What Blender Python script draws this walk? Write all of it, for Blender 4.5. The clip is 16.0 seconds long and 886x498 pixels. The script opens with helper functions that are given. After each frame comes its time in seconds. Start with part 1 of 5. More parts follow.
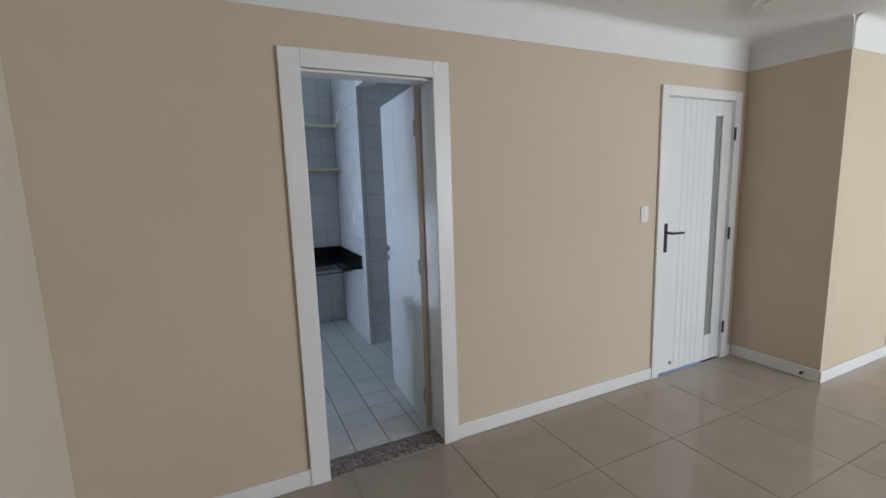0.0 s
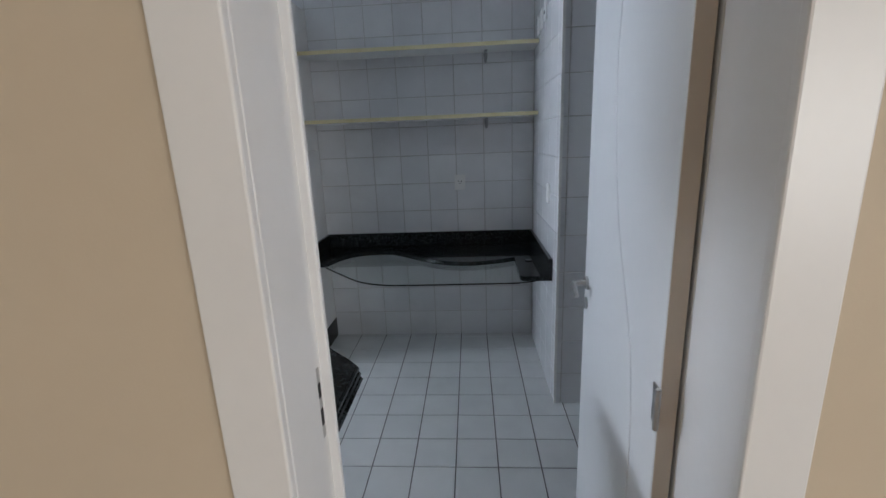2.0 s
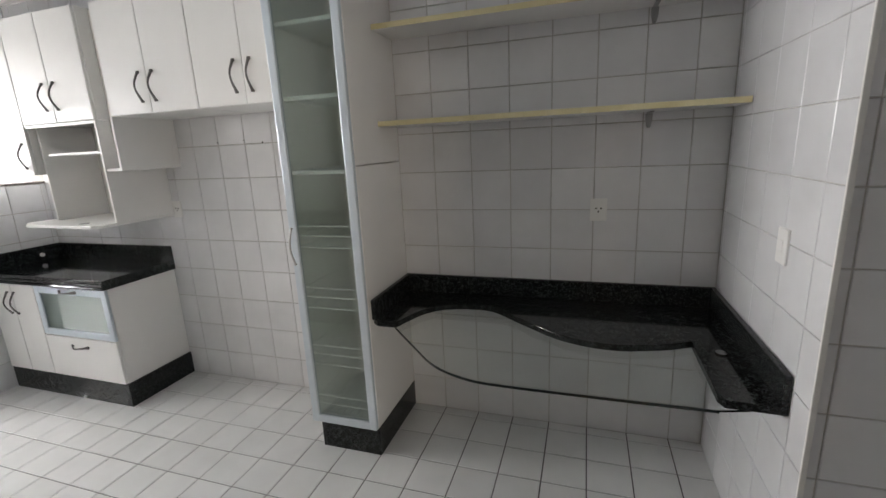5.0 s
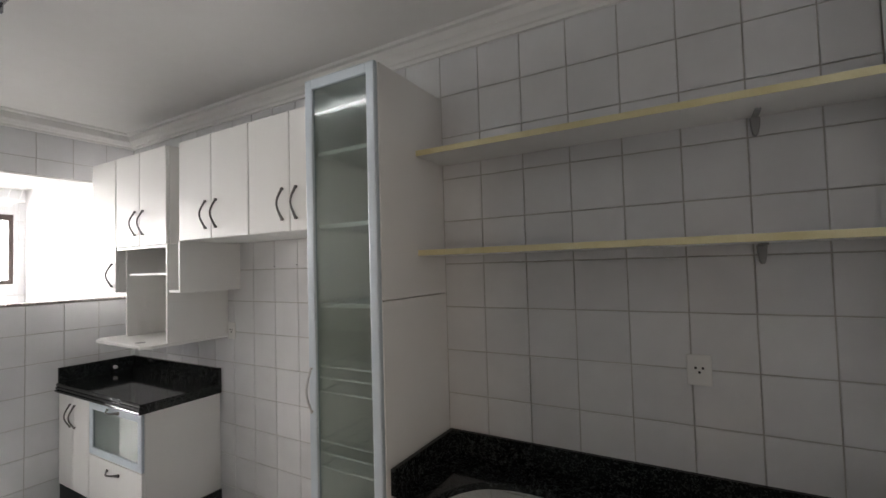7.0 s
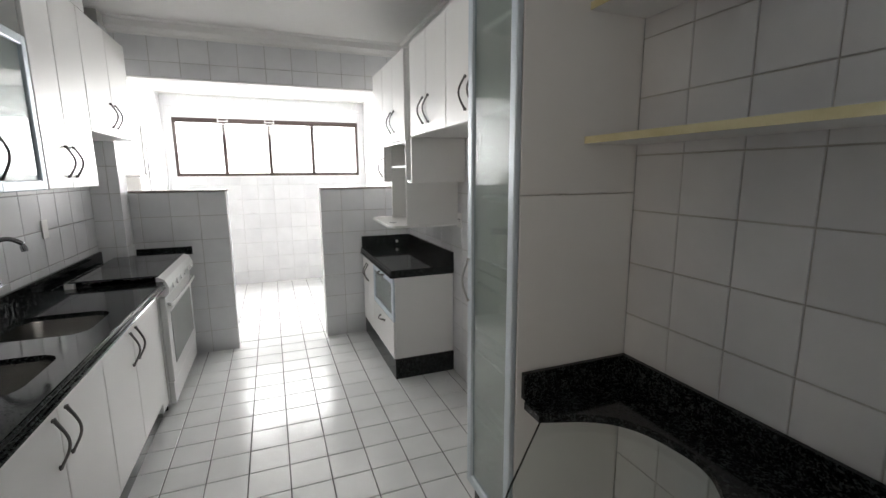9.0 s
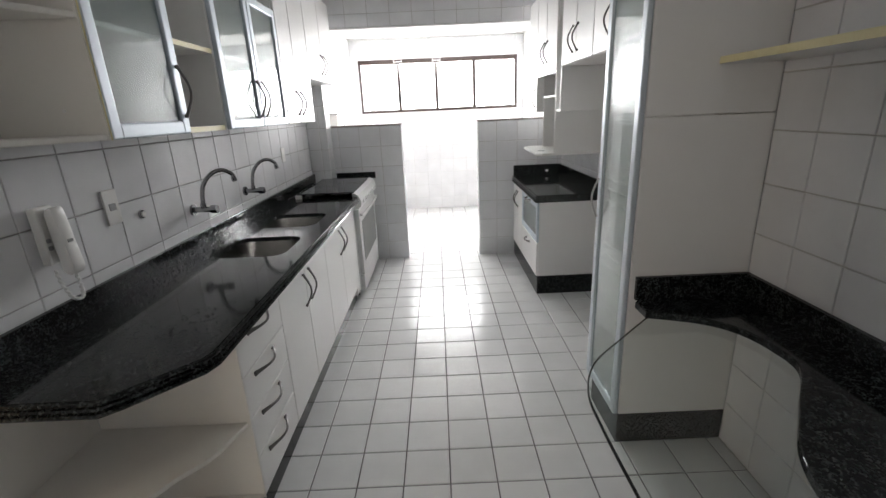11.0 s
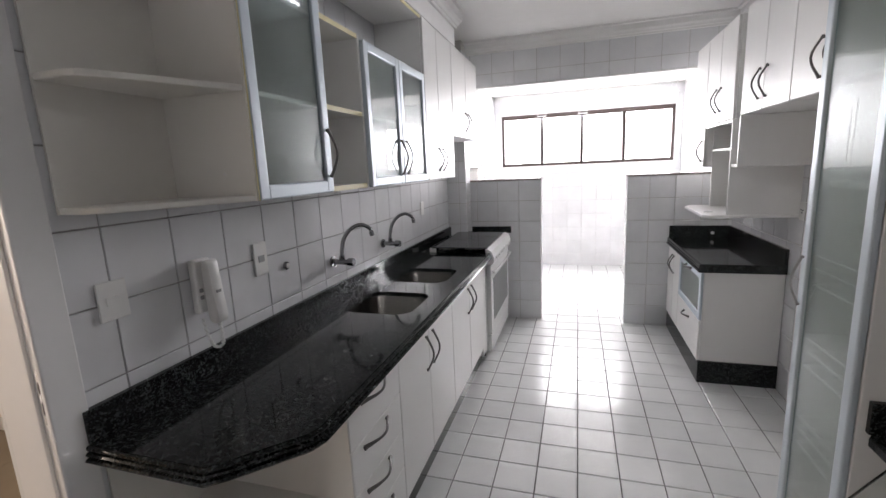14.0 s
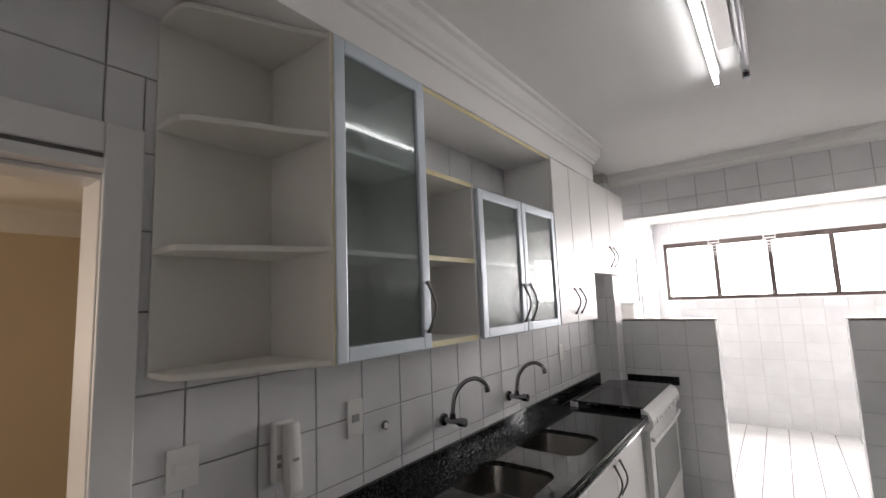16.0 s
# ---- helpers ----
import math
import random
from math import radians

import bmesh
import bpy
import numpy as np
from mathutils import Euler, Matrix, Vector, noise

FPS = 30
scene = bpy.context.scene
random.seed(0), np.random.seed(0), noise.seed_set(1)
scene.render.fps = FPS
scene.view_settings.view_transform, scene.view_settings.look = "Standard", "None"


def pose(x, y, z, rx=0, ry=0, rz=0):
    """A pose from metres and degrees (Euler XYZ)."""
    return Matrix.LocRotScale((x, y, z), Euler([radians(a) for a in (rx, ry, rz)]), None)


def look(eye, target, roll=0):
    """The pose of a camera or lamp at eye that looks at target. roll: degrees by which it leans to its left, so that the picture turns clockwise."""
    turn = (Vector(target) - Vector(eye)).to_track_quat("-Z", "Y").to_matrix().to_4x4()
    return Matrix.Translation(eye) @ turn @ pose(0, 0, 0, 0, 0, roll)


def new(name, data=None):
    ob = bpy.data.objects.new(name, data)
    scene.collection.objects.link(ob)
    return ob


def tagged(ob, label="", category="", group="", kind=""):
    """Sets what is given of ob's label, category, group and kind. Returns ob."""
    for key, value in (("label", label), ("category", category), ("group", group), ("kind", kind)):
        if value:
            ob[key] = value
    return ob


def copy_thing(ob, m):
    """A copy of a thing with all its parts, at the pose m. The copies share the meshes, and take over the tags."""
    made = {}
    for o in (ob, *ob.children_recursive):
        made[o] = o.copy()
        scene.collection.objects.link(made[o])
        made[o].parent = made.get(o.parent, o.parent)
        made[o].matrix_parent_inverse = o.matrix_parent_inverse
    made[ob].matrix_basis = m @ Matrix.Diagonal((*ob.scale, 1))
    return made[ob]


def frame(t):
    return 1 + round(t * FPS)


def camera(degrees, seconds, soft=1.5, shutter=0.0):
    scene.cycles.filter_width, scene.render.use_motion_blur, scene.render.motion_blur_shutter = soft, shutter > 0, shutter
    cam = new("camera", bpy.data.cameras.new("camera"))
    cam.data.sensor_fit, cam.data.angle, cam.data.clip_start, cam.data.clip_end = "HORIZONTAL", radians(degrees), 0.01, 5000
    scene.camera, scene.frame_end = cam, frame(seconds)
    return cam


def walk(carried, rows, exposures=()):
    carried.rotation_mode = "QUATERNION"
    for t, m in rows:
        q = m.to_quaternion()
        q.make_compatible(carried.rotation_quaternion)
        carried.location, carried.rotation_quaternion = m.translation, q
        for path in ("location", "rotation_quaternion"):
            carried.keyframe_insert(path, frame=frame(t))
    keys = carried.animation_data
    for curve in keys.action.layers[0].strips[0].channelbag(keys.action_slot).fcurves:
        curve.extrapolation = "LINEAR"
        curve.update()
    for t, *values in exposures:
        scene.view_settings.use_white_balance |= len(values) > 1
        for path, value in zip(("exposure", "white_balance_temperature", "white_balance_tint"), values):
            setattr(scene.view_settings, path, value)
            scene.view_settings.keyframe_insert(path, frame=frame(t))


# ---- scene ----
cam = camera(90.6, 16.0)
PATH = [
    (0, (-1.129, -2.413, 1.557), (-0.271, -0.63, 1.264), -1.8),
    (0.5, (-0.855, -2.051, 1.562), (-0.343, -0.143, 1.253), -3.6),
    (1, (-0.611, -1.621, 1.67), (-0.44, 0.329, 1.261), -2.9),
    (1.5, (-0.537, -1.161, 1.632), (-0.61, 0.786, 1.177), -2.7),
    (2, (-0.477, -0.767, 1.598), (-0.61, 1.169, 1.114), -2.3),
    (2.5, (-0.402, -0.429, 1.601), (-0.667, 1.479, 1.065), -1.7),
    (3, (-0.451, -0.188, 1.585), (-0.756, 1.705, 1.015), -1.8),
    (3.5, (-0.519, -0.019, 1.595), (-0.867, 1.855, 0.988), -1.8),
    (6, (-0.637, 0.478, 1.672), (-1.371, 2.333, 1.53), -2.3),
    (6.5, (-0.612, 0.604, 1.701), (-1.395, 2.445, 1.731), -1.8),
    (7, (-0.551, 0.737, 1.692), (-1.55, 2.468, 1.767), -1.6),
    (7.5, (-0.544, 0.894, 1.66), (-1.777, 2.468, 1.656), -1.8),
    (8, (-0.549, 1.094, 1.621), (-1.963, 2.503, 1.496), -1.0),
    (8.5, (-0.428, 1.195, 1.637), (-2.058, 2.331, 1.403), -1.8),
    (9, (-0.292, 1.319, 1.636), (-2.13, 2.032, 1.295), -0.4),
    (9.5, (-0.166, 1.311, 1.622), (-2.057, 1.825, 1.223), -1.6),
    (10, (-0.039, 1.286, 1.618), (-1.947, 1.655, 1.145), -2.1),
    (12.5, (0.218, 1.385, 1.609), (-1.621, 0.991, 0.927), -2.1),
    (13, (0.167, 1.365, 1.618), (-1.668, 0.935, 0.949), -1.6),
    (13.5, (0.028, 1.337, 1.624), (-1.816, 0.82, 1.047), -2.2),
    (14, (-0.085, 1.296, 1.647), (-1.963, 0.712, 1.285), -2.6),
    (14.5, (-0.186, 1.298, 1.679), (-2.015, 0.506, 1.514), -3.2),
    (15, (-0.305, 1.319, 1.706), (-2.029, 0.305, 1.675), -3.2),
    (15.5, (-0.385, 1.359, 1.725), (-2.029, 0.224, 1.808), -2.8),
    (16, (-0.406, 1.379, 1.75), (-1.993, 0.183, 1.98), -2.3),
]
EXPOSURES = [
    (0.0, -0.38, 4950, 4), (1.0, -0.28, 4930, 2), (1.7, -0.25, 5150, 6), (2.3, -0.17, 5700, 9), (2.8, -0.12, 6200, 11), (3.5, 0.2, 6550, 10),
    (6.0, -0.15, 6550, 11), (7.0, -0.32, 6700, 12), (7.5, -0.45, 6800, 13), (8.5, -0.53, 6500, 9), (9.0, -0.38, 6500, 9), (10.0, -0.25, 6500, 9), (12.5, -0.06, 6350, 14), (14.5, -0.3, 6450, 15), (16.0, -0.45, 6700, 15),
]
walk(cam, [(t, look(eye, target, roll)) for t, eye, target, roll in PATH], EXPOSURES)

# ---- sky and daylight ----
world = bpy.data.worlds.new("sky")
scene.world = world
world.use_nodes = True
sky = world.node_tree.nodes.new("ShaderNodeTexSky")
sky.sky_type, sky.sun_disc, sky.sun_elevation, sky.sun_rotation = "NISHITA", False, radians(50), radians(200)
back = world.node_tree.nodes["Background"]
back.inputs["Strength"].default_value = 0.1
world.node_tree.links.new(sky.outputs[0], back.inputs["Color"])


def area_light(name, eye, target, size_x, size_y, watts, colour):
    data = bpy.data.lights.new(name, "AREA")
    data.shape, data.size, data.size_y, data.energy, data.color = "RECTANGLE", size_x, size_y, watts, colour
    ob = new(name, data)
    ob.matrix_world = look(eye, target)
    return ob


area_light("laundry_window_daylight", (-7.72, 1.38, 2.02), (-4.5, 1.38, 0.6), 2.9, 1.2, 450, (1.0, 0.99, 0.98))
area_light("living_window_daylight", (4.0, -6.35, 1.5), (1.6, 0, 1.3), 3.4, 2.2, 310, (1.0, 0.87, 0.72))

# ---- materials ----
def mat(name, colour, rough=0.5, metal=0.0):
    m = bpy.data.materials.new(name)
    m.use_nodes = True
    b = m.node_tree.nodes["Principled BSDF"]
    b.inputs["Base Color"].default_value = (*colour, 1)
    b.inputs["Roughness"].default_value = rough
    b.inputs["Metallic"].default_value = metal
    return m


def node(m, kind, **values):
    n = m.node_tree.nodes.new(kind)
    for k, v in values.items():
        n.inputs[k.replace("_", " ")].default_value = v
    return n


def link(m, a, b):
    m.node_tree.links.new(a, b)


def bsdf(m):
    return m.node_tree.nodes["Principled BSDF"]


def coords(m):
    return m.node_tree.nodes.new("ShaderNodeNewGeometry").outputs["Position"]


def mottle(m, low, high, scale, detail=4.0, source=None):
    """Base colour wandering between two colours at one scale, with a finer grain over it."""
    pos = source or coords(m)
    a, b = node(m, "ShaderNodeTexNoise", Scale=scale, Detail=detail), node(m, "ShaderNodeTexNoise", Scale=scale * 14, Detail=2.0)
    link(m, pos, a.inputs["Vector"]), link(m, pos, b.inputs["Vector"])
    mix = m.node_tree.nodes.new("ShaderNodeMath")
    mix.operation, mix.inputs[1].default_value = "MULTIPLY_ADD", 0.25
    link(m, b.outputs[0], mix.inputs[0]), link(m, a.outputs[0], mix.inputs[2])
    ramp = m.node_tree.nodes.new("ShaderNodeValToRGB")
    ramp.color_ramp.elements[0].position, ramp.color_ramp.elements[1].position = 0.42, 0.85
    ramp.color_ramp.elements[0].color, ramp.color_ramp.elements[1].color = (*low, 1), (*high, 1)
    link(m, mix.outputs[0], ramp.inputs[0]), link(m, ramp.outputs[0], bsdf(m).inputs["Base Color"])
    return ramp


def bumpy(m, scale, height, distance=0.01):
    n = node(m, "ShaderNodeTexNoise", Scale=scale, Detail=3.0)
    link(m, coords(m), n.inputs["Vector"])
    b = node(m, "ShaderNodeBump", Strength=height, Distance=distance)
    link(m, n.outputs[0], b.inputs["Height"]), link(m, b.outputs[0], bsdf(m).inputs["Normal"])


def smudged(m, low, high, scale=3.0):
    n = node(m, "ShaderNodeTexNoise", Scale=scale, Detail=5.0)
    link(m, coords(m), n.inputs["Vector"])
    r = node(m, "ShaderNodeMapRange", From_Min=0.35, From_Max=0.7, To_Min=low, To_Max=high)
    link(m, n.outputs[0], r.inputs[0]), link(m, r.outputs[0], bsdf(m).inputs["Roughness"])


def tile_mat(name, low, high, rough_low, rough_high, wave):
    """Glazed ceramic: every tile a shade of its own, a little waviness in the glaze."""
    m = mat(name, high, rough_low)
    info = m.node_tree.nodes.new("ShaderNodeObjectInfo")
    geo = m.node_tree.nodes.new("ShaderNodeNewGeometry")
    add = m.node_tree.nodes.new("ShaderNodeMath")
    add.operation = "ADD"
    link(m, info.outputs["Random"], add.inputs[0]), link(m, geo.outputs["Random Per Island"], add.inputs[1])
    frac = m.node_tree.nodes.new("ShaderNodeMath")
    frac.operation = "FRACT"
    link(m, add.outputs[0], frac.inputs[0])
    ramp = m.node_tree.nodes.new("ShaderNodeValToRGB")
    ramp.color_ramp.elements[0].color, ramp.color_ramp.elements[1].color = (*low, 1), (*high, 1)
    link(m, frac.outputs[0], ramp.inputs[0])
    dirt = node(m, "ShaderNodeTexNoise", Scale=5.0, Detail=6.0)
    link(m, geo.outputs["Position"], dirt.inputs["Vector"])
    r = node(m, "ShaderNodeMapRange", From_Min=0.3, From_Max=0.75, To_Min=0.9, To_Max=1.0)
    link(m, dirt.outputs[0], r.inputs[0])
    mul = m.node_tree.nodes.new("ShaderNodeMix")
    mul.data_type, mul.blend_type = "RGBA", "MULTIPLY"
    mul.inputs[0].default_value = 1.0
    link(m, ramp.outputs[0], mul.inputs[6]), link(m, r.outputs[0], mul.inputs[7])
    link(m, mul.outputs[2], bsdf(m).inputs["Base Color"])
    smudged(m, rough_low, rough_high, 4.0)
    bumpy(m, 9.0, wave, 0.004)
    return m


def granite(name, dark, light, amount, rough):
    m = mat(name, dark, rough)
    pos = coords(m)
    v = node(m, "ShaderNodeTexVoronoi", Scale=190.0)
    n = node(m, "ShaderNodeTexNoise", Scale=38.0, Detail=6.0)
    link(m, pos, v.inputs["Vector"]), link(m, pos, n.inputs["Vector"])
    sep = m.node_tree.nodes.new("ShaderNodeSeparateColor")
    link(m, v.outputs["Color"], sep.inputs[0])
    mul = m.node_tree.nodes.new("ShaderNodeMath")
    mul.operation = "MULTIPLY"
    link(m, sep.outputs[0], mul.inputs[0]), link(m, n.outputs[0], mul.inputs[1])
    ramp = m.node_tree.nodes.new("ShaderNodeValToRGB")
    e = ramp.color_ramp.elements
    e[0].position, e[1].position = amount, amount + 0.22
    e[0].color, e[1].color = (*dark, 1), (*light, 1)
    link(m, mul.outputs[0], ramp.inputs[0]), link(m, ramp.outputs[0], bsdf(m).inputs["Base Color"])
    smudged(m, rough, rough + 0.02, 6.0)
    bsdf(m).inputs["Specular IOR Level"].default_value = 0.3
    return m


def glass_mat(name, tint, rough, coat=0.0):
    m = mat(name, tint, rough)
    b = bsdf(m)
    b.inputs["Transmission Weight"].default_value, b.inputs["IOR"].default_value = 1.0, 1.3
    b.inputs["Specular IOR Level"].default_value = 0.0 if coat else 0.5
    b.inputs["Coat Weight"].default_value, b.inputs["Coat Roughness"].default_value = coat, 0.005
    return m


TILE_WALL = tile_mat("glazed_white_wall_tile", (0.73, 0.73, 0.745), (0.79, 0.79, 0.80), 0.15, 0.21, 0.10)
TILE_FLOOR = tile_mat("white_floor_tile", (0.74, 0.745, 0.74), (0.80, 0.80, 0.795), 0.10, 0.22, 0.10)
GROUT_WALL = mat("grey_wall_grout", (0.30, 0.30, 0.30), 0.9)
mottle(GROUT_WALL, (0.42, 0.405, 0.385), (0.56, 0.54, 0.51), 6.0)
# Copy of GROUT_WALL, darkened for how the light falls on the south wall.
GROUT_SOUTH = mat("shaded_wall_grout", (0.3, 0.3, 0.3), 0.9)
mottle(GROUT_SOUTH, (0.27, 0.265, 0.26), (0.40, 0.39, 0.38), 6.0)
GROUT_FLOOR = mat("dark_floor_grout", (0.1, 0.095, 0.09), 0.9)
mottle(GROUT_FLOOR, (0.035, 0.033, 0.032), (0.13, 0.125, 0.12), 5.0)
GRANITE = granite("black_granite", (0.008, 0.0088, 0.009), (0.05, 0.056, 0.055), 0.27, 0.075)
GRANITE_GREY = granite("grey_brown_granite", (0.10, 0.085, 0.08), (0.42, 0.36, 0.33), 0.16, 0.25)
PAINT_BEIGE = mat("beige_wall_paint", (0.60, 0.51, 0.38), 0.75)
mottle(PAINT_BEIGE, (0.585, 0.495, 0.365), (0.62, 0.53, 0.40), 1.2)
bumpy(PAINT_BEIGE, 160.0, 0.10, 0.002)
PAINT_WHITE = mat("white_wall_paint", (0.80, 0.79, 0.77), 0.8)
mottle(PAINT_WHITE, (0.77, 0.76, 0.74), (0.82, 0.81, 0.80), 1.0)
bumpy(PAINT_WHITE, 140.0, 0.08, 0.002)
PAINT_TRIM = mat("white_satin_trim_paint", (0.80, 0.79, 0.78), 0.35)
mottle(PAINT_TRIM, (0.78, 0.77, 0.76), (0.82, 0.81, 0.80), 3.0)
PAINT_DOOR = mat("white_door_lacquer", (0.78, 0.78, 0.78), 0.31)
mottle(PAINT_DOOR, (0.76, 0.76, 0.765), (0.80, 0.80, 0.80), 2.0)
LAMINATE = mat("white_cabinet_laminate", (0.78, 0.77, 0.75), 0.3)
mottle(LAMINATE, (0.775, 0.765, 0.747), (0.79, 0.78, 0.762), 1.5)
smudged(LAMINATE, 0.30, 0.36, 1.5)
LAMINATE_INNER = mat("off_white_cabinet_board", (0.70, 0.67, 0.62), 0.5)
mottle(LAMINATE_INNER, (0.75, 0.725, 0.675), (0.78, 0.755, 0.705), 1.5)
EDGE_BEIGE = mat("bare_beige_edge", (0.60, 0.52, 0.43), 0.6)
PAINT_CREAM = mat("cream_wall_paint", (0.72, 0.66, 0.56), 0.75)
mottle(PAINT_CREAM, (0.70, 0.64, 0.54), (0.74, 0.68, 0.58), 1.2)
EDGE_CREAM = mat("yellowed_edge_band", (0.74, 0.67, 0.40), 0.5)
mottle(EDGE_CREAM, (0.68, 0.60, 0.33), (0.78, 0.71, 0.46), 8.0)
ALU = mat("brushed_pale_aluminium", (0.55, 0.61, 0.66), 0.45, 0.3)
GLASS_FROST = glass_mat("frosted_green_glass", (0.50, 0.59, 0.57), 0.19, 1.0)
GLASS_TABLE = glass_mat("clear_table_glass", (0.93, 0.97, 0.95), 0.0)
GLASS_EDGE = mat("dark_glass_edge", (0.012, 0.02, 0.018), 0.15)
GLASS_PANE = glass_mat("window_glass", (0.97, 0.98, 0.98), 0.0)
STEEL = mat("brushed_stainless_steel", (0.33, 0.32, 0.305), 0.27, 1.0)
bumpy(STEEL, 300.0, 0.05, 0.001)
CHROME = mat("worn_chrome", (0.30, 0.30, 0.31), 0.09, 1.0)
PEWTER = mat("dark_pewter_metal", (0.12, 0.112, 0.108), 0.34, 0.6)
NICKEL = mat("satin_nickel", (0.48, 0.47, 0.46), 0.3, 0.85)
BLACK_METAL = mat("black_metal", (0.02, 0.02, 0.02), 0.4, 0.3)
WINDOW_ALU = mat("bronze_window_aluminium", (0.075, 0.055, 0.05), 0.45, 0.4)
PLASTIC_WHITE = mat("white_plastic", (0.77, 0.76, 0.74), 0.35)
PLASTIC_GREY = mat("grey_plastic", (0.30, 0.30, 0.30), 0.45)
STOVE_WHITE = mat("white_stove_enamel", (0.80, 0.80, 0.79), 0.2)
STOVE_GLASS = mat("dark_stove_glass", (0.05, 0.052, 0.055), 0.07)
OVEN_GLASS = mat("smoked_oven_glass", (0.30, 0.305, 0.295), 0.08)
PORCELAIN = tile_mat("polished_beige_porcelain", (0.40, 0.345, 0.285), (0.43, 0.375, 0.31), 0.07, 0.16, 0.03)
GROUT_BEIGE = mat("beige_grout", (0.27, 0.23, 0.19), 0.8)
TUBE = mat("lit_fluorescent_tube", (1, 1, 1), 0.4)
bsdf(TUBE).inputs["Emission Color"].default_value = (0.93, 0.98, 1.0, 1)
bsdf(TUBE).inputs["Emission Strength"].default_value = 14.0
CORD_WHITE = mat("white_cord", (0.80, 0.80, 0.79), 0.5)
DOOR_GREY = mat("grey_door_paint", (0.30, 0.30, 0.30), 0.4)
mottle(DOOR_GREY, (0.28, 0.28, 0.28), (0.33, 0.33, 0.32), 2.0)
# Grout lightened so the laundry joints fade as under strong window glare.
GROUT_PALE = mat("glare_faded_laundry_grout", (0.66, 0.66, 0.65), 0.9)
mottle(GROUT_PALE, (0.60, 0.60, 0.59), (0.70, 0.70, 0.69), 6.0)
DARK = mat("dark_slot", (0.015, 0.013, 0.012), 0.7)
OUTSIDE = mat("pale_facade_render", (0.75, 0.74, 0.73), 0.9)

# ---- building helpers ----
ORIGIN = {}


def box(bm, x0, x1, y0, y1, z0, z1, r=0.0):
    x0, x1, y0, y1, z0, z1 = min(x0, x1), max(x0, x1), min(y0, y1), max(y0, y1), min(z0, z1), max(z0, z1)
    made = bmesh.ops.create_cube(bm, size=1.0, matrix=Matrix.LocRotScale(((x0 + x1) / 2, (y0 + y1) / 2, (z0 + z1) / 2), None, (x1 - x0, y1 - y0, z1 - z0)))
    if r > 0:
        edges = list({e for v in made["verts"] for e in v.link_edges})
        bmesh.ops.bevel(bm, geom=edges, offset=r, segments=2, profile=0.5, affect="EDGES")
    return bm


def boxes(*spans, r=0.0):
    bm = bmesh.new()
    for s in spans:
        box(bm, *s, r=r)
    return bm


def rod(bm, a, b, radius, sides=12, end=None):
    a, b = Vector(a), Vector(b)
    d = b - a
    m = Matrix.Translation((a + b) / 2) @ d.to_track_quat("Z", "Y").to_matrix().to_4x4()
    bmesh.ops.create_cone(bm, cap_ends=True, segments=sides, radius1=radius, radius2=radius if end is None else end, depth=d.length, matrix=m)
    return bm


def rods(*spans, sides=12):
    bm = bmesh.new()
    for a, b, radius in spans:
        rod(bm, a, b, radius, sides)
    return bm


def sweep(bm, points, half_w, half_t, side, sides=8):
    """A bar with an oval section along a line of points; half_w runs along side, and may be a list."""
    pts = [Vector(p) for p in points]
    side = Vector(side).normalized()
    rings = []
    for i, p in enumerate(pts):
        way = (pts[min(i + 1, len(pts) - 1)] - pts[max(i - 1, 0)]).normalized()
        u = (side - way * side.dot(way)).normalized()
        v = way.cross(u)
        w = half_w[i] if isinstance(half_w, (list, tuple)) else half_w
        rings.append([bm.verts.new(p + u * (w * math.cos(k * 2 * math.pi / sides)) + v * (half_t * math.sin(k * 2 * math.pi / sides))) for k in range(sides)])
    for a, b in zip(rings, rings[1:]):
        for k in range(sides):
            bm.faces.new((a[k], a[(k + 1) % sides], b[(k + 1) % sides], b[k]))
    bm.faces.new(rings[0][::-1])
    bm.faces.new(rings[-1])
    return bm


def smooth_line(points, steps=6):
    """Catmull-Rom through the points."""
    p = [Vector(q) for q in points]
    p = [2 * p[0] - p[1], *p, 2 * p[-1] - p[-2]]
    out = []
    for a, b, c, d in zip(p, p[1:], p[2:], p[3:]):
        for k in range(steps):
            t = k / steps
            out.append(0.5 * (2 * b + (c - a) * t + (2 * a - 5 * b + 4 * c - d) * t * t + (3 * b - a - 3 * c + d) * t ** 3))
    return [*out, p[-2]]


def prism(bm, outline, z0, z1, r=0.0):
    """An upright slab over a plan outline."""
    low = [bm.verts.new((x, y, z0)) for x, y in outline]
    high = [bm.verts.new((x, y, z1)) for x, y in outline]
    faces = [bm.faces.new(low[::-1]), bm.faces.new(high)]
    for i in range(len(low)):
        j = (i + 1) % len(low)
        faces.append(bm.faces.new((low[i], low[j], high[j], high[i])))
    bmesh.ops.recalc_face_normals(bm, faces=faces)
    if r > 0:
        rim = [e for e in {e for f in faces[:2] for e in f.edges}]
        bmesh.ops.bevel(bm, geom=rim, offset=r, segments=2, profile=0.5, affect="EDGES")
    return bm


def part(name, bm, material, parent=None, label="", soft=False):
    """One mesh object, under its thing or part; the bmesh holds world places."""
    at = ORIGIN.get(parent.name, Vector()) if parent else Vector()
    if at.length:
        bmesh.ops.translate(bm, verts=bm.verts, vec=-at)
    bmesh.ops.recalc_face_normals(bm, faces=bm.faces)
    data = bpy.data.meshes.new(name)
    bm.to_mesh(data)
    bm.free()
    data.materials.append(material)
    if soft:
        data.polygons.foreach_set("use_smooth", [True] * len(data.polygons))
        data.set_sharp_from_angle(angle=radians(40))
    ob = new(name, data)
    if parent:
        ob.parent = parent
    ORIGIN[ob.name] = at
    return tagged(ob, label)


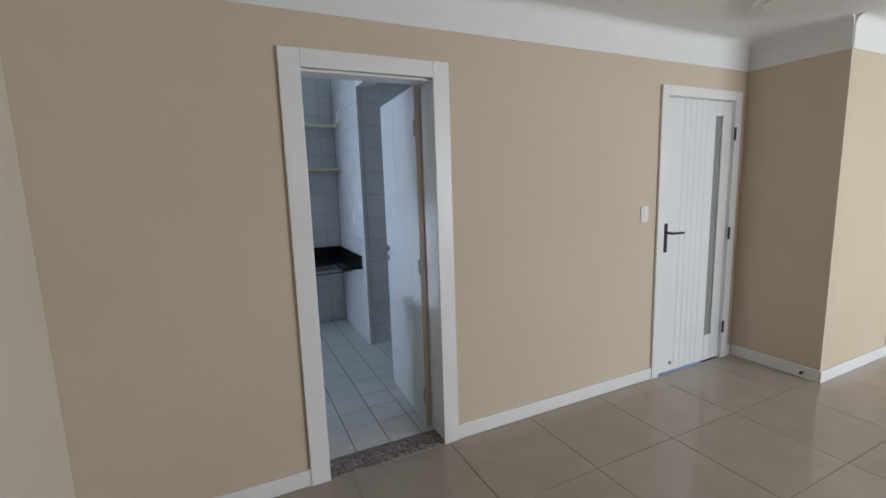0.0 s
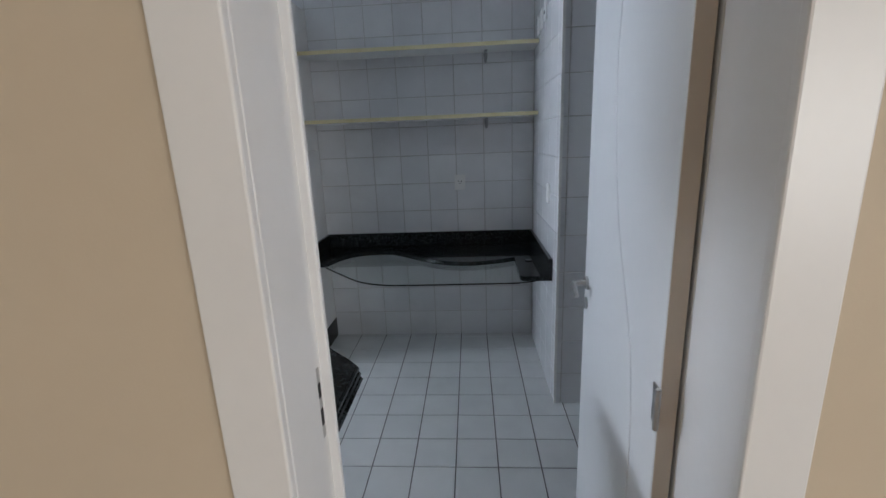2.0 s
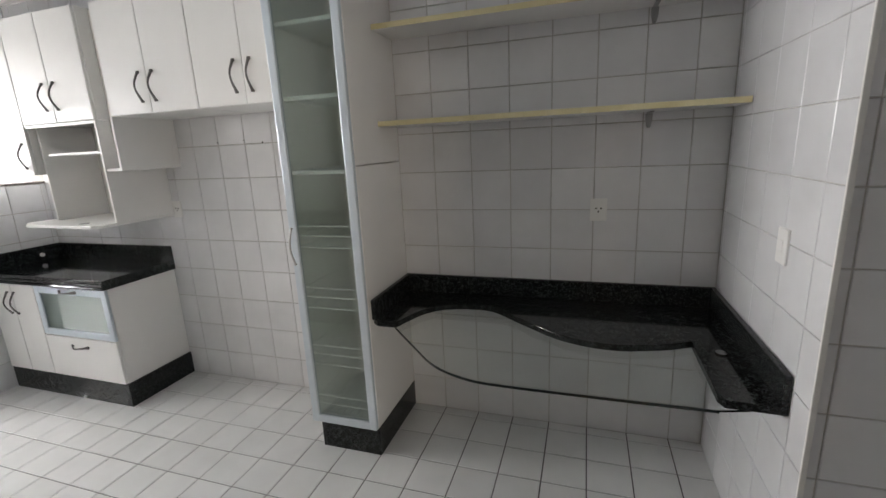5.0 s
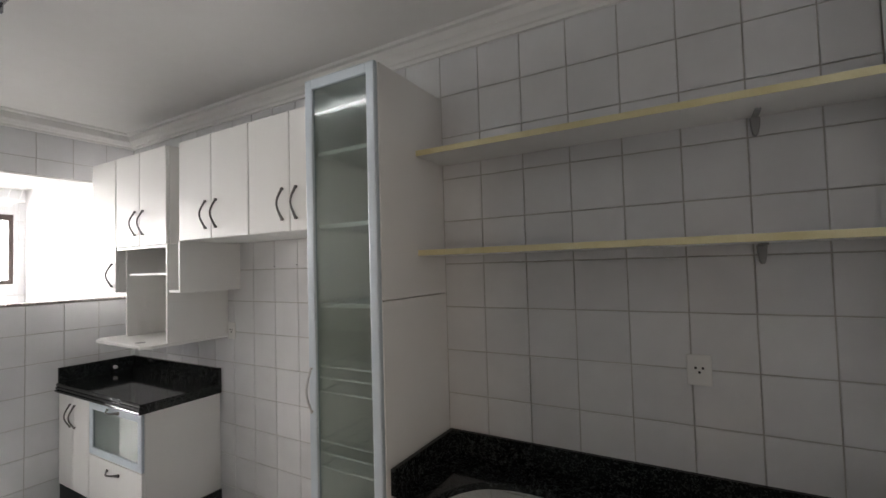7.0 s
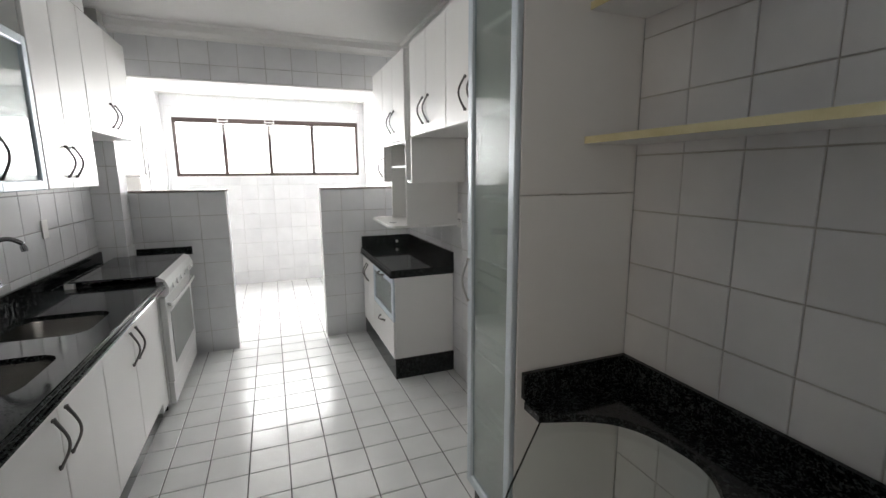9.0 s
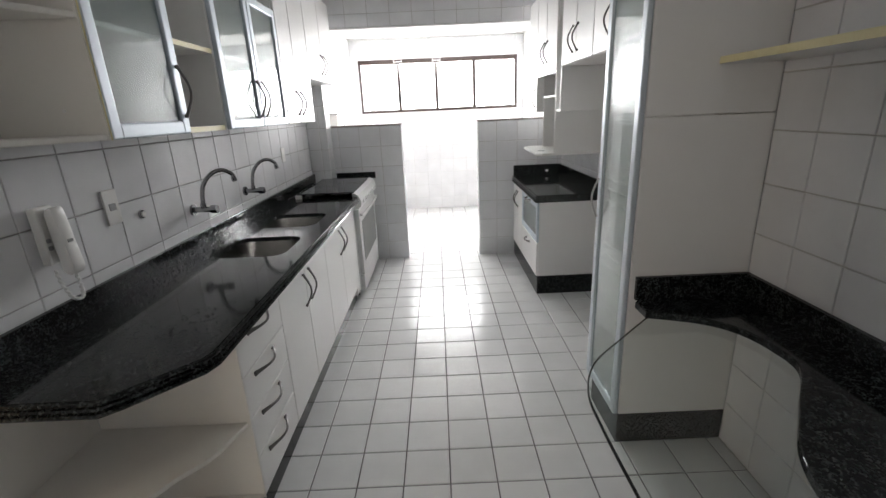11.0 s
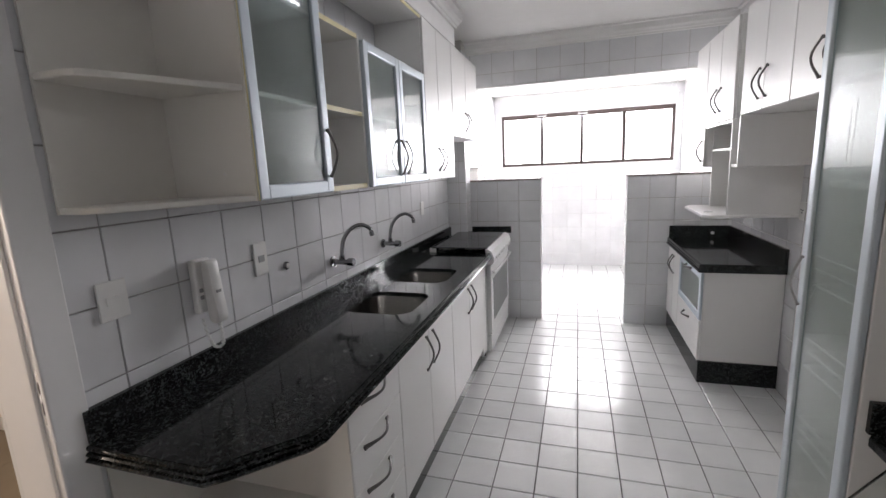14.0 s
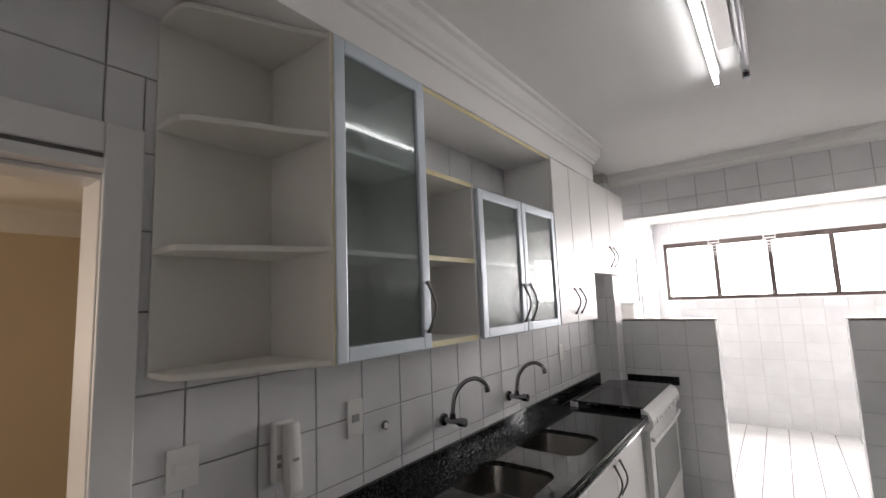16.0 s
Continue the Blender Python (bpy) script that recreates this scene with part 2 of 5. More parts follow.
def thing(name, at, label, category, group=""):
    ob = new(name)
    ob.location = at
    ob.empty_display_size = 0.05
    ORIGIN[ob.name] = Vector(at)
    return tagged(ob, label, category, group)


def solid(name, bm, material, label, category, at=None, group="", soft=False):
    """A thing of a single mesh."""
    ob = part(name, bm, material, None, "", soft)
    return tagged(ob, label, category, group)


def setting(name, bm, material, label, category, soft=False):
    ob = part(name, bm, material, None, "", soft)
    return tagged(ob, label, category, kind="structure")


def unseen_shadow(ob):
    ob.visible_shadow = False
    return ob


def wall_boxes(axis, low, high, start, end, z0, z1, holes=()):
    """Boxes of a wall along x or y, with openings (from, to, bottom, top) right through it."""
    spans, at = [], start
    for a, b, bottom, top in sorted(holes):
        if a > at:
            spans.append((at, a, z0, z1))
        if bottom > z0:
            spans.append((a, b, z0, bottom))
        if top < z1:
            spans.append((a, b, top, z1))
        at = b
    if at < end:
        spans.append((at, end, z0, z1))
    bm = bmesh.new()
    for a, b, c, d in spans:
        box(bm, a, b, low, high, c, d) if axis == "x" else box(bm, low, high, a, b, c, d)
    return bm


SLABS = {}
JOBS = []


def slab_mesh(w, h, material, lift, name):
    """A thin tile lying on z = 0, w by h, its rim eased; shared between alike tiles."""
    key = (round(w, 4), round(h, 4), material.name, lift, name)
    if key not in SLABS:
        e, k = 0.0012, 0.0006
        v = [(sx * w / 2, sy * h / 2, 0) for sx, sy in ((-1, -1), (1, -1), (1, 1), (-1, 1))]
        v += [(sx * (w / 2 - k), sy * (h / 2 - k), lift - e) for sx, sy in ((-1, -1), (1, -1), (1, 1), (-1, 1))]
        v += [(sx * (w / 2 - 2 * e), sy * (h / 2 - 2 * e), lift) for sx, sy in ((-1, -1), (1, -1), (1, 1), (-1, 1))]
        f = [(a + i, a + (i + 1) % 4, b + (i + 1) % 4, b + i) for a, b in ((0, 4), (4, 8)) for i in range(4)] + [(8, 9, 10, 11)]
        data = bpy.data.meshes.new(name)
        data.from_pydata(v, [], f)
        data.materials.append(material)
        SLABS[key] = data
    return SLABS[key]


def tile_field(parent, at, u, v, u0, u1, v0, v1, u_line, v_line, pitch, material, gap=0.004, lift=0.004, limit=300, holes=(), near=None, name="tile"):
    """Tiles over a rectangle of a plane: at + a*u + b*v, cut at its borders and round its holes; the joints pass through u_line and v_line."""
    JOBS.append((parent, Vector(at), Vector(u), Vector(v), u0, u1, v0, v1, u_line, v_line, pitch, material, gap, lift, limit, holes, near, name))


def lines(a, b, through_line, pitch):
    k = math.ceil((a - through_line) / pitch - 1e-6)
    cuts = [a]
    while through_line + k * pitch < b - 1e-6:
        c = through_line + k * pitch
        if c > a + 1e-6:
            cuts.append(c)
        k += 1
    return [*cuts, b]


def lay_tiles(job):
    parent, at, u, v, u0, u1, v0, v1, u_line, v_line, pitch, material, gap, lift, limit, holes, near, name = job
    pu, pv = pitch if isinstance(pitch, tuple) else (pitch, pitch)
    us = sorted({*lines(u0, u1, u_line, pu), *[h for q in holes for h in q[:2] if u0 < h < u1]})
    vs = sorted({*lines(v0, v1, v_line, pv), *[h for q in holes for h in q[2:] if v0 < h < v1]})
    spots = []
    grid_u, grid_v = set(round(x, 5) for x in lines(u0, u1, u_line, pu)), set(round(x, 5) for x in lines(v0, v1, v_line, pv))
    for a, b in zip(lines(u0, u1, u_line, pu), lines(u0, u1, u_line, pu)[1:]):
        for c, d in zip(lines(v0, v1, v_line, pv), lines(v0, v1, v_line, pv)[1:]):
            pieces = [(a, b, c, d)]
            for h in holes:
                left = []
                for p in pieces:
                    x0, x1, y0, y1 = max(p[0], h[0]), min(p[1], h[1]), max(p[2], h[2]), min(p[3], h[3])
                    if x0 >= x1 or y0 >= y1:
                        left.append(p)
                        continue
                    left += [q for q in ((p[0], x0, p[2], p[3]), (x1, p[1], p[2], p[3]), (x0, x1, p[2], y0), (x0, x1, y1, p[3])) if q[1] - q[0] > 0.006 and q[3] - q[2] > 0.006]
                pieces = left
            spots += [p for p in pieces if p[1] - p[0] > 0.008 and p[3] - p[2] > 0.008]
    middle = at + u * ((u0 + u1) / 2) + v * ((v0 + v1) / 2) if near is None else Vector(near)
    spots.sort(key=lambda p: (at + u * ((p[0] + p[1]) / 2) + v * ((p[2] + p[3]) / 2) - middle).length)
    turn = Matrix((u, v, u.cross(v))).transposed().to_4x4()
    rest = bmesh.new()
    for i, (a, b, c, d) in enumerate(spots):
        data = slab_mesh(b - a - gap, d - c - gap, material, lift, name)
        m = Matrix.Translation(at + u * ((a + b) / 2) + v * ((c + d) / 2)) @ turn
        if i < limit:
            ob = new(name, data)
            ob.parent = parent
            ob.matrix_world = m
        else:
            piece = bmesh.new()
            piece.from_mesh(data)
            piece.transform(m)
            temp = bpy.data.meshes.new("temp")
            piece.to_mesh(temp)
            piece.free()
            rest.from_mesh(temp)
            bpy.data.meshes.remove(temp)
    if rest.verts:
        data = bpy.data.meshes.new("far_tiles")
        rest.to_mesh(data)
        data.materials.append(material)
        ob = new("far_tiles", data)
        ob.parent = parent
        tagged(ob, "", kind="stuff")
    rest.free()


# ---- measures ----
WALL_N, WALL_S, DINING = 2.657, 0.0, -0.18      # kitchen's long walls and the dining face
HALF, HALF_BACK, LAUNDRY = -4.70, -4.85, -7.40  # half walls and the window wall
CEIL, DIN_CEIL = 2.86, 2.58
PX, P, PF = 0.2129, 0.2128, 0.2129              # tile pitches

# ---- floors ----
floor = setting("floor_kitchen", boxes((LAUNDRY, 0.95, WALL_S - 0.02, WALL_N, -0.1, 0.0)), GROUT_FLOOR, "white square ceramic kitchen floor with dark grout", "floor")
tile_field(floor, (0, 0, 0), (1, 0, 0), (0, 1, 0), -4.85, 0.95, -0.02, WALL_N, -0.1588, 2.1637, PF, TILE_FLOOR, gap=0.005, lift=0.004, near=(-1.6, 1.4, 0))
floor_far = setting("floor_laundry", boxes((LAUNDRY, HALF_BACK, -0.4, WALL_S - 0.021, -0.1, 0.0), (LAUNDRY, HALF_BACK, WALL_N + 0.001, 3.0, -0.1, 0.0)), GROUT_FLOOR, "white ceramic laundry floor", "floor")
tile_field(floor_far, (0, 0, 0), (1, 0, 0), (0, 1, 0), LAUNDRY, -4.852, -0.4, 3.0, -0.1588, 2.1637, PF, TILE_FLOOR, gap=0.005, lift=0.004, near=(-5, 1.4, 0))
floor_din = setting("floor_dining", boxes((-1.833, 6.55, -6.2, DINING - 0.005, -0.1, 0.0)), GROUT_BEIGE, "polished beige porcelain dining room floor", "floor")
tile_field(floor_din, (0, 0, 0), (1, 0, 0), (0, 1, 0), -1.833, 6.55, -6.2, DINING - 0.005, -0.06, -0.2, 0.60, PORCELAIN, gap=0.0025, lift=0.004, near=(0, -1.5, 0), name="floor_tile")
setting("threshold", boxes((-0.782, -0.08, DINING - 0.004, -0.02, -0.05, 0.007), r=0.002), GRANITE_GREY, "speckled grey-brown granite door threshold", "threshold")

# ---- kitchen and dining walls ----
DOOR = (-0.815, -0.062, -0.1, 2.155)
ENTRY = (1.772, 2.56, -0.1, 2.145)
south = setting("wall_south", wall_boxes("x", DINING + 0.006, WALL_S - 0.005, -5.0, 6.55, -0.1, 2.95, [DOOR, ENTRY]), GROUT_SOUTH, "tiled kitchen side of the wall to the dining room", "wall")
dining_wall = setting("wall_dining", wall_boxes("x", DINING, DINING + 0.006, -1.833, 6.55, 0.0, 2.95, [(DOOR[0], DOOR[1], 0, 2.155), (ENTRY[0], ENTRY[1], 0, 2.145)]), PAINT_BEIGE, "beige painted dining room wall", "wall")
tile_field(south, (0, WALL_S - 0.005, 0), (-1, 0, 0), (0, 0, 1), -0.95, 4.70, 0.0, CEIL, 0.984, 1.304, (0.2235, 0.2225), TILE_WALL, gap=0.004, lift=0.005, near=(-1.6, 0, 1.4),
           holes=[(0.02, 0.855, 0.0, 2.252)])
north = setting("wall_north", boxes((-4.85, 0.15, WALL_N + 0.005, WALL_N + 0.2, -0.1, 2.95)), GROUT_WALL, "white tiled kitchen wall with grey grout", "wall")
tile_field(north, (0, WALL_N + 0.005, 0), (1, 0, 0), (0, 0, 1), -4.70, 0.0, 0.0, 2.77, -0.1588, 1.0602, (PX, P), TILE_WALL, gap=0.004, lift=0.005, near=(-1.2, 2.66, 1.2))
pil = setting("wall_pilaster", boxes((0.005, 0.95, 1.655, WALL_N + 0.2, -0.1, 2.95)), GROUT_WALL, "white tiled wall end beside the niche", "wall")
tile_field(pil, (0, 1.655, 0), (1, 0, 0), (0, 0, 1), 0.0, 0.95, 0.0, 2.62, 0.04, 0.202, 0.2127, TILE_WALL, gap=0.004, lift=0.005)
tile_field(pil, (0.005, 0, 0), (0, -1, 0), (0, 0, 1), -WALL_N, -1.65, 0.0, 2.77, -2.4, 0.204, P, TILE_WALL, gap=0.0022, lift=0.005)
setting("corner_trim", boxes((-0.004, 0.012, 1.643, 1.652, 0.0, 2.45), r=0.002), PLASTIC_WHITE, "white corner bead on the tiled wall end", "trim")
east = setting("wall_east", boxes((0.955, 1.1, 0.0, 1.8, -0.1, 2.95)), GROUT_WALL, "white tiled end wall", "wall")
tile_field(east, (0.955, 0, 0), (0, -1, 0), (0, 0, 1), -1.65, 0.0, 0.0, 2.62, -1.4, 0.205, P, TILE_WALL, gap=0.004, lift=0.005)
setting("lintel", boxes((0.0, 0.14, 0.0, 1.645, 2.45, 2.95)), PAINT_WHITE, "white painted lintel beside the kitchen door", "lintel")
setting("ceiling_recess", boxes((0.14, 1.1, -0.02, 1.8, 2.62, 2.95)), PAINT_WHITE, "white ceiling of the recess", "ceiling")
setting("ceiling_kitchen", boxes((-4.85, 0.0, -0.01, WALL_N + 0.1, CEIL, 2.95)), PAINT_WHITE, "plain white kitchen ceiling", "ceiling")


def crown(bm, a, b, inward, z0, z1, depth):
    """Stepped plaster cornice from a to b; inward points off the wall."""
    a, b, n = Vector((*a, 0)), Vector((*b, 0)), Vector((*inward, 0))
    prof = [(0, z0), (0.018, z0), (0.022, z0 + 0.016), (0.034, z0 + 0.02), (0.046, z0 + 0.034), (0.066, z0 + 0.046), (0.07, z1 - 0.016), (depth - 0.006, z1 - 0.014), (depth, z1 - 0.004), (depth, z1 + 0.002), (0, z1 + 0.002)]
    rows = [[bm.verts.new(p + n * q + Vector((0, 0, z))) for q, z in prof] for p in (a, b)]
    for i in range(len(prof)):
        j = (i + 1) % len(prof)
        bm.faces.new((rows[0][i], rows[0][j], rows[1][j], rows[1][i]))
    bm.faces.new(rows[0][::-1]), bm.faces.new(rows[1])
    return bm


for i, (a, b, n, z0) in enumerate((((-4.70, WALL_N), (0.0, WALL_N), (0, -1), 2.757), ((-4.70, 0.0), (-4.70, WALL_N), (1, 0), 2.752), ((0.0, 1.65), (0.0, WALL_N), (-1, 0), 2.757),
                                 ((-3.75, 0.335), (0.0, 0.335), (0, 1), 2.74), ((-4.70, 0.0), (-3.75, 0.0), (0, 1), 2.757))):
    setting("cornice_%d" % (i + 1), crown(bmesh.new(), a, b, n, z0, CEIL, 0.10), PAINT_WHITE, "stepped white plaster cornice", "cornice")
setting("soffit", boxes((-3.75, 0.0, 0.001, 0.334, 2.61, CEIL)), PAINT_WHITE, "white plaster soffit over the wall cupboards", "soffit")

# ---- half walls, column and beam towards the laundry ----
hw = {}
for nm, y0, y1 in (("half_wall_left", 0.001, 0.94), ("half_wall_right", 1.757, WALL_N + 0.004)):
    ob = setting(nm, boxes((HALF_BACK, HALF - 0.005, y0 + 0.005, y1 - 0.005, -0.1, 1.488)), GROUT_WALL, "white tiled half wall with a dark stone cap", "half wall")
    tile_field(ob, (HALF - 0.005, 0, 0), (0, 1, 0), (0, 0, 1), y0, y1, 0.0, 1.486, 0.49 if y0 < 0.5 else 1.957, 0.205, (0.2225, 0.2147), TILE_WALL, gap=0.004, lift=0.005)
    end, way = (y1 - 0.005, 1) if y0 < 0.5 else (y0 + 0.005, -1)
    tile_field(ob, (0, end, 0), (-way, 0, 0), (0, 0, 1), *((4.70, 4.85) if way > 0 else (-4.85, -4.70)), 0.0, 1.486, 10, 0.205, 0.2147, TILE_WALL, gap=0.004, lift=0.005)
    part("cap", boxes((HALF_BACK - 0.005, HALF + 0.006, y0, y1 + 0.006 if way > 0 else y1, 1.489, 1.505), r=0.002), GRANITE_GREY, ob, "thin dark stone cap")
col = setting("column", boxes((-4.695, -4.505, 0.006, 0.195, 0.0, CEIL)), GROUT_WALL, "white tiled column in the corner by the stove", "column")
tile_field(col, (-4.505, 0, 0), (0, 1, 0), (0, 0, 1), 0.0, 0.20, 0.0, 2.77, 10, 0.205, 0.2147, TILE_WALL, gap=0.004, lift=0.005)
tile_field(col, (0, 0.195, 0), (-1, 0, 0), (0, 0, 1), 4.50, 4.70, 0.0, 2.77, 10, 0.205, 0.2147, TILE_WALL, gap=0.004, lift=0.005)
beam = setting("beam", boxes((HALF_BACK, HALF - 0.005, -0.01, WALL_N + 0.1, 2.44, 2.95)), GROUT_WALL, "tiled beam over the opening to the laundry", "beam")
tile_field(beam, (HALF - 0.005, 0, 0), (0, 1, 0), (0, 0, 1), 0.0, WALL_N, 2.438, 2.77, 0.679, 2.56, (0.222, 0.2147), TILE_WALL, gap=0.004, lift=0.005)
setting("beam_soffit", boxes((HALF_BACK - 0.002, HALF, 0.0, WALL_N, 2.426, 2.437)), PAINT_WHITE, "white painted underside of the beam", "beam")

# ---- laundry ----
WIN = (0.11, 2.65, 1.615, 2.42)
lw = setting("wall_laundry_window", wall_boxes("y", LAUNDRY - 0.18, LAUNDRY - 0.005, -0.6, 3.2, -0.1, 2.95, [WIN]), GROUT_PALE, "white tiled laundry wall below and above the window", "wall")
tile_field(lw, (LAUNDRY - 0.005, 0, 0), (0, 1, 0), (0, 0, 1), -0.4, 3.0, 0.0, 2.7, 0.475, 0.192, (0.221, 0.2155), TILE_WALL, gap=0.004, lift=0.005, holes=[WIN], near=(-7.4, 1.3, 1.4))
ls = setting("wall_laundry_south", boxes((LAUNDRY - 0.18, HALF_BACK, -0.6, -0.005, -0.1, 2.95)), GROUT_PALE, "white tiled laundry side wall", "wall")
tile_field(ls, (0, -0.005, 0), (-1, 0, 0), (0, 0, 1), 4.85, 7.40, 0.0, 2.7, 5.0, 0.192, 0.2155, TILE_WALL, gap=0.004, lift=0.005, near=(-6, 0, 1.8))
ln = setting("wall_laundry_north", boxes((LAUNDRY - 0.18, HALF_BACK, 2.75, 3.2, -0.1, 2.95)), GROUT_PALE, "white tiled laundry side wall", "wall")
tile_field(ln, (0, 2.75, 0), (1, 0, 0), (0, 0, 1), -7.40, -4.85, 0.0, 2.7, -5.0, 0.192, 0.2155, TILE_WALL, gap=0.004, lift=0.005, near=(-6, 2.7, 1.8))
setting("ceiling_laundry", boxes((LAUNDRY - 0.18, HALF_BACK, -0.6, 3.2, 2.72, 2.95)), PAINT_WHITE, "plain white laundry ceiling", "ceiling")

win = setting("window_1", boxes((LAUNDRY - 0.10, LAUNDRY - 0.03, WIN[0], WIN[1], WIN[2], WIN[2] + 0.045), (LAUNDRY - 0.10, LAUNDRY - 0.03, WIN[0], WIN[1], WIN[3] - 0.065, WIN[3]),
              (LAUNDRY - 0.10, LAUNDRY - 0.03, WIN[0], WIN[0] + 0.04, WIN[2] + 0.045, WIN[3] - 0.065), (LAUNDRY - 0.10, LAUNDRY - 0.03, WIN[1] - 0.04, WIN[1], WIN[2] + 0.045, WIN[3] - 0.065), r=0.003),
              WINDOW_ALU, "dark bronze aluminium laundry window with four panes", "window")
marks = [WIN[0] + 0.04, 0.745, 1.35, 1.96, WIN[1] - 0.04]
for a, b in zip(marks, marks[1:]):
    pane = part("pane", boxes((LAUNDRY - 0.067, LAUNDRY - 0.062, a + 0.002, b - 0.002, WIN[2] + 0.046, WIN[3] - 0.066)), GLASS_PANE, win, "clear pane with bright sky behind")
    unseen_shadow(pane)
for y in marks[1:-1]:
    part("mullion", boxes((LAUNDRY - 0.095, LAUNDRY - 0.035, y - 0.026, y + 0.026, WIN[2] + 0.046, WIN[3] - 0.066), r=0.004), WINDOW_ALU, win)
setting("window_sill", boxes((LAUNDRY - 0.18, LAUNDRY + 0.012, WIN[0] - 0.01, WIN[1] + 0.01, WIN[2] - 0.02, WIN[2] - 0.001), r=0.002), PAINT_WHITE, "white window sill", "sill")

# ---- dining room shell ----
setting("wall_dining_left", boxes((-1.98, -1.833, -6.35, DINING - 0.001, 0.0, 2.95)), PAINT_CREAM, "pale cream painted dining room side wall", "wall")
setting("wall_dining_back", boxes((-1.833, -0.65, -3.25, -3.10, 0.0, DIN_CEIL)), PAINT_BEIGE, "beige painted wall opposite the kitchen door", "wall")
setting("wall_dining_right", boxes((6.55, 6.7, -6.35, DINING, 0.0, 2.95)), PAINT_BEIGE, "beige painted far wall", "wall")
setting("wall_living", wall_boxes("x", -6.35, -6.2, -1.98, 6.7, 0.0, 2.95, [(2.3, 5.7, 0.35, 2.40)]), PAINT_BEIGE, "beige living room wall with a wide window opening", "wall")
pillar = setting("pillar", boxes((2.71, 3.74, -0.84, DINING - 0.001, 0.0, DIN_CEIL - 0.001)), PAINT_BEIGE, "square beige painted pillar beside the entrance door", "pillar")
setting("ceiling_dining", boxes((-1.98, 6.7, -6.35, DINING, DIN_CEIL, 2.95)), PAINT_WHITE, "plain white dining room ceiling", "ceiling")


def cove(bm, a, b, inward, z0=2.37, z1=2.58):
    """White band under the ceiling, curving out into it."""
    a, b, n = Vector((*a, 0)), Vector((*b, 0)), Vector((*inward, 0))
    prof = [(0.0, z0), (0.006, z0), (0.007, z1 - 0.06)] + [(0.007 + 0.05 * (1 - math.cos(k * math.pi / 10)), z1 - 0.06 + 0.06 * math.sin(k * math.pi / 10)) for k in range(1, 6)] + [(0.0, z1)]
    rows = [[bm.verts.new(p + n * q + Vector((0, 0, z))) for q, z in prof] for p in (a, b)]
    for i in range(len(prof)):
        j = (i + 1) % len(prof)
        bm.faces.new((rows[0][i], rows[0][j], rows[1][j], rows[1][i]))
    bm.faces.new(rows[0][::-1]), bm.faces.new(rows[1])
    return bm


RUNS = [((-1.833, DINING), (2.71, DINING), (0, -1)), ((2.71, DINING), (2.71, -0.84), (-1, 0)), ((2.71, -0.84), (3.74, -0.84), (0, -1)), ((3.74, -0.84), (3.74, DINING), (1, 0)),
        ((3.74, DINING), (6.55, DINING), (0, -1)), ((-1.833, -3.10), (-1.833, DINING), (1, 0)), ((-1.833, -3.10), (-0.65, -3.10), (0, 1))]
for i, (a, b, n) in enumerate(RUNS):
    setting("cove_%d" % (i + 1), cove(bmesh.new(), a, b, n), PAINT_WHITE, "white painted cove band under the ceiling", "cove", soft=True)
SKIRT = [(-1.818, -0.868, DINING), (0.006, 1.702, DINING), (2.637, 2.695, DINING), (3.756, 6.53, DINING), (2.695, 3.755, -0.84)]
for i, (a, b, y) in enumerate(SKIRT):
    setting("baseboard_%d" % (i + 1), boxes((a, b, y - 0.015, y - 0.0005, 0.004, 0.095), r=0.003), PAINT_TRIM, "white baseboard", "baseboard")
setting("baseboard_6", boxes((2.695, 2.7095, -0.84, DINING - 0.016, 0.004, 0.095), r=0.003), PAINT_TRIM, "white baseboard", "baseboard")
setting("baseboard_7", boxes((-1.8325, -1.818, -3.08, DINING - 0.016, 0.004, 0.095), r=0.003), PAINT_TRIM, "white baseboard", "baseboard")
setting("baseboard_8", boxes((3.741, 3.755, -0.84, DINING - 0.016, 0.004, 0.095), r=0.003), PAINT_TRIM, "white baseboard", "baseboard")
setting("baseboard_9", boxes((-1.817, -0.65, -3.0995, -3.085, 0.004, 0.095), r=0.003), PAINT_TRIM, "white baseboard", "baseboard")

# ---- kitchen door ----
jamb = setting("door_frame_1", boxes((-0.815, -0.782, DINING - 0.004, 0.012, 0.0, 2.125), (-0.074, -0.062, DINING - 0.004, 0.012, 0.0, 2.125), (-0.815, -0.062, DINING - 0.004, 0.012, 2.125, 2.155), r=0.002), PAINT_TRIM, "white painted wooden door frame", "door frame")
part("casing", boxes((-0.872, -0.7725, DINING - 0.02, DINING - 0.0005, 0.0, 2.205), r=0.004), PAINT_TRIM, jamb)
part("casing", boxes((-0.091, 0.005, DINING - 0.02, DINING - 0.0005, 0.0, 2.205), r=0.004), PAINT_TRIM, jamb)
part("casing", boxes((-0.772, -0.0915, DINING - 0.02, DINING - 0.0005, 2.12, 2.205), r=0.004), PAINT_TRIM, jamb)
part("casing", boxes((-0.855, -0.764, 0.0005, 0.017, 0.0, 2.252), r=0.004), PAINT_TRIM, jamb)
part("casing", boxes((-0.7635, -0.0735, 0.0005, 0.017, 2.168, 2.252), r=0.004), PAINT_TRIM, jamb)
part("casing", boxes((-0.073, 0.03, 0.0005, 0.017, 0.0, 2.252), (-0.073, -0.045, 0.015, 0.055, 0.0, 2.12), r=0.003), PAINT_TRIM, jamb)
part("stop", boxes((-0.782, -0.772, DINING - 0.003, -0.045, 0.0, 2.124), (-0.772, -0.095, DINING + 0.02, -0.045, 2.11, 2.124), r=0.003), PAINT_TRIM, jamb)
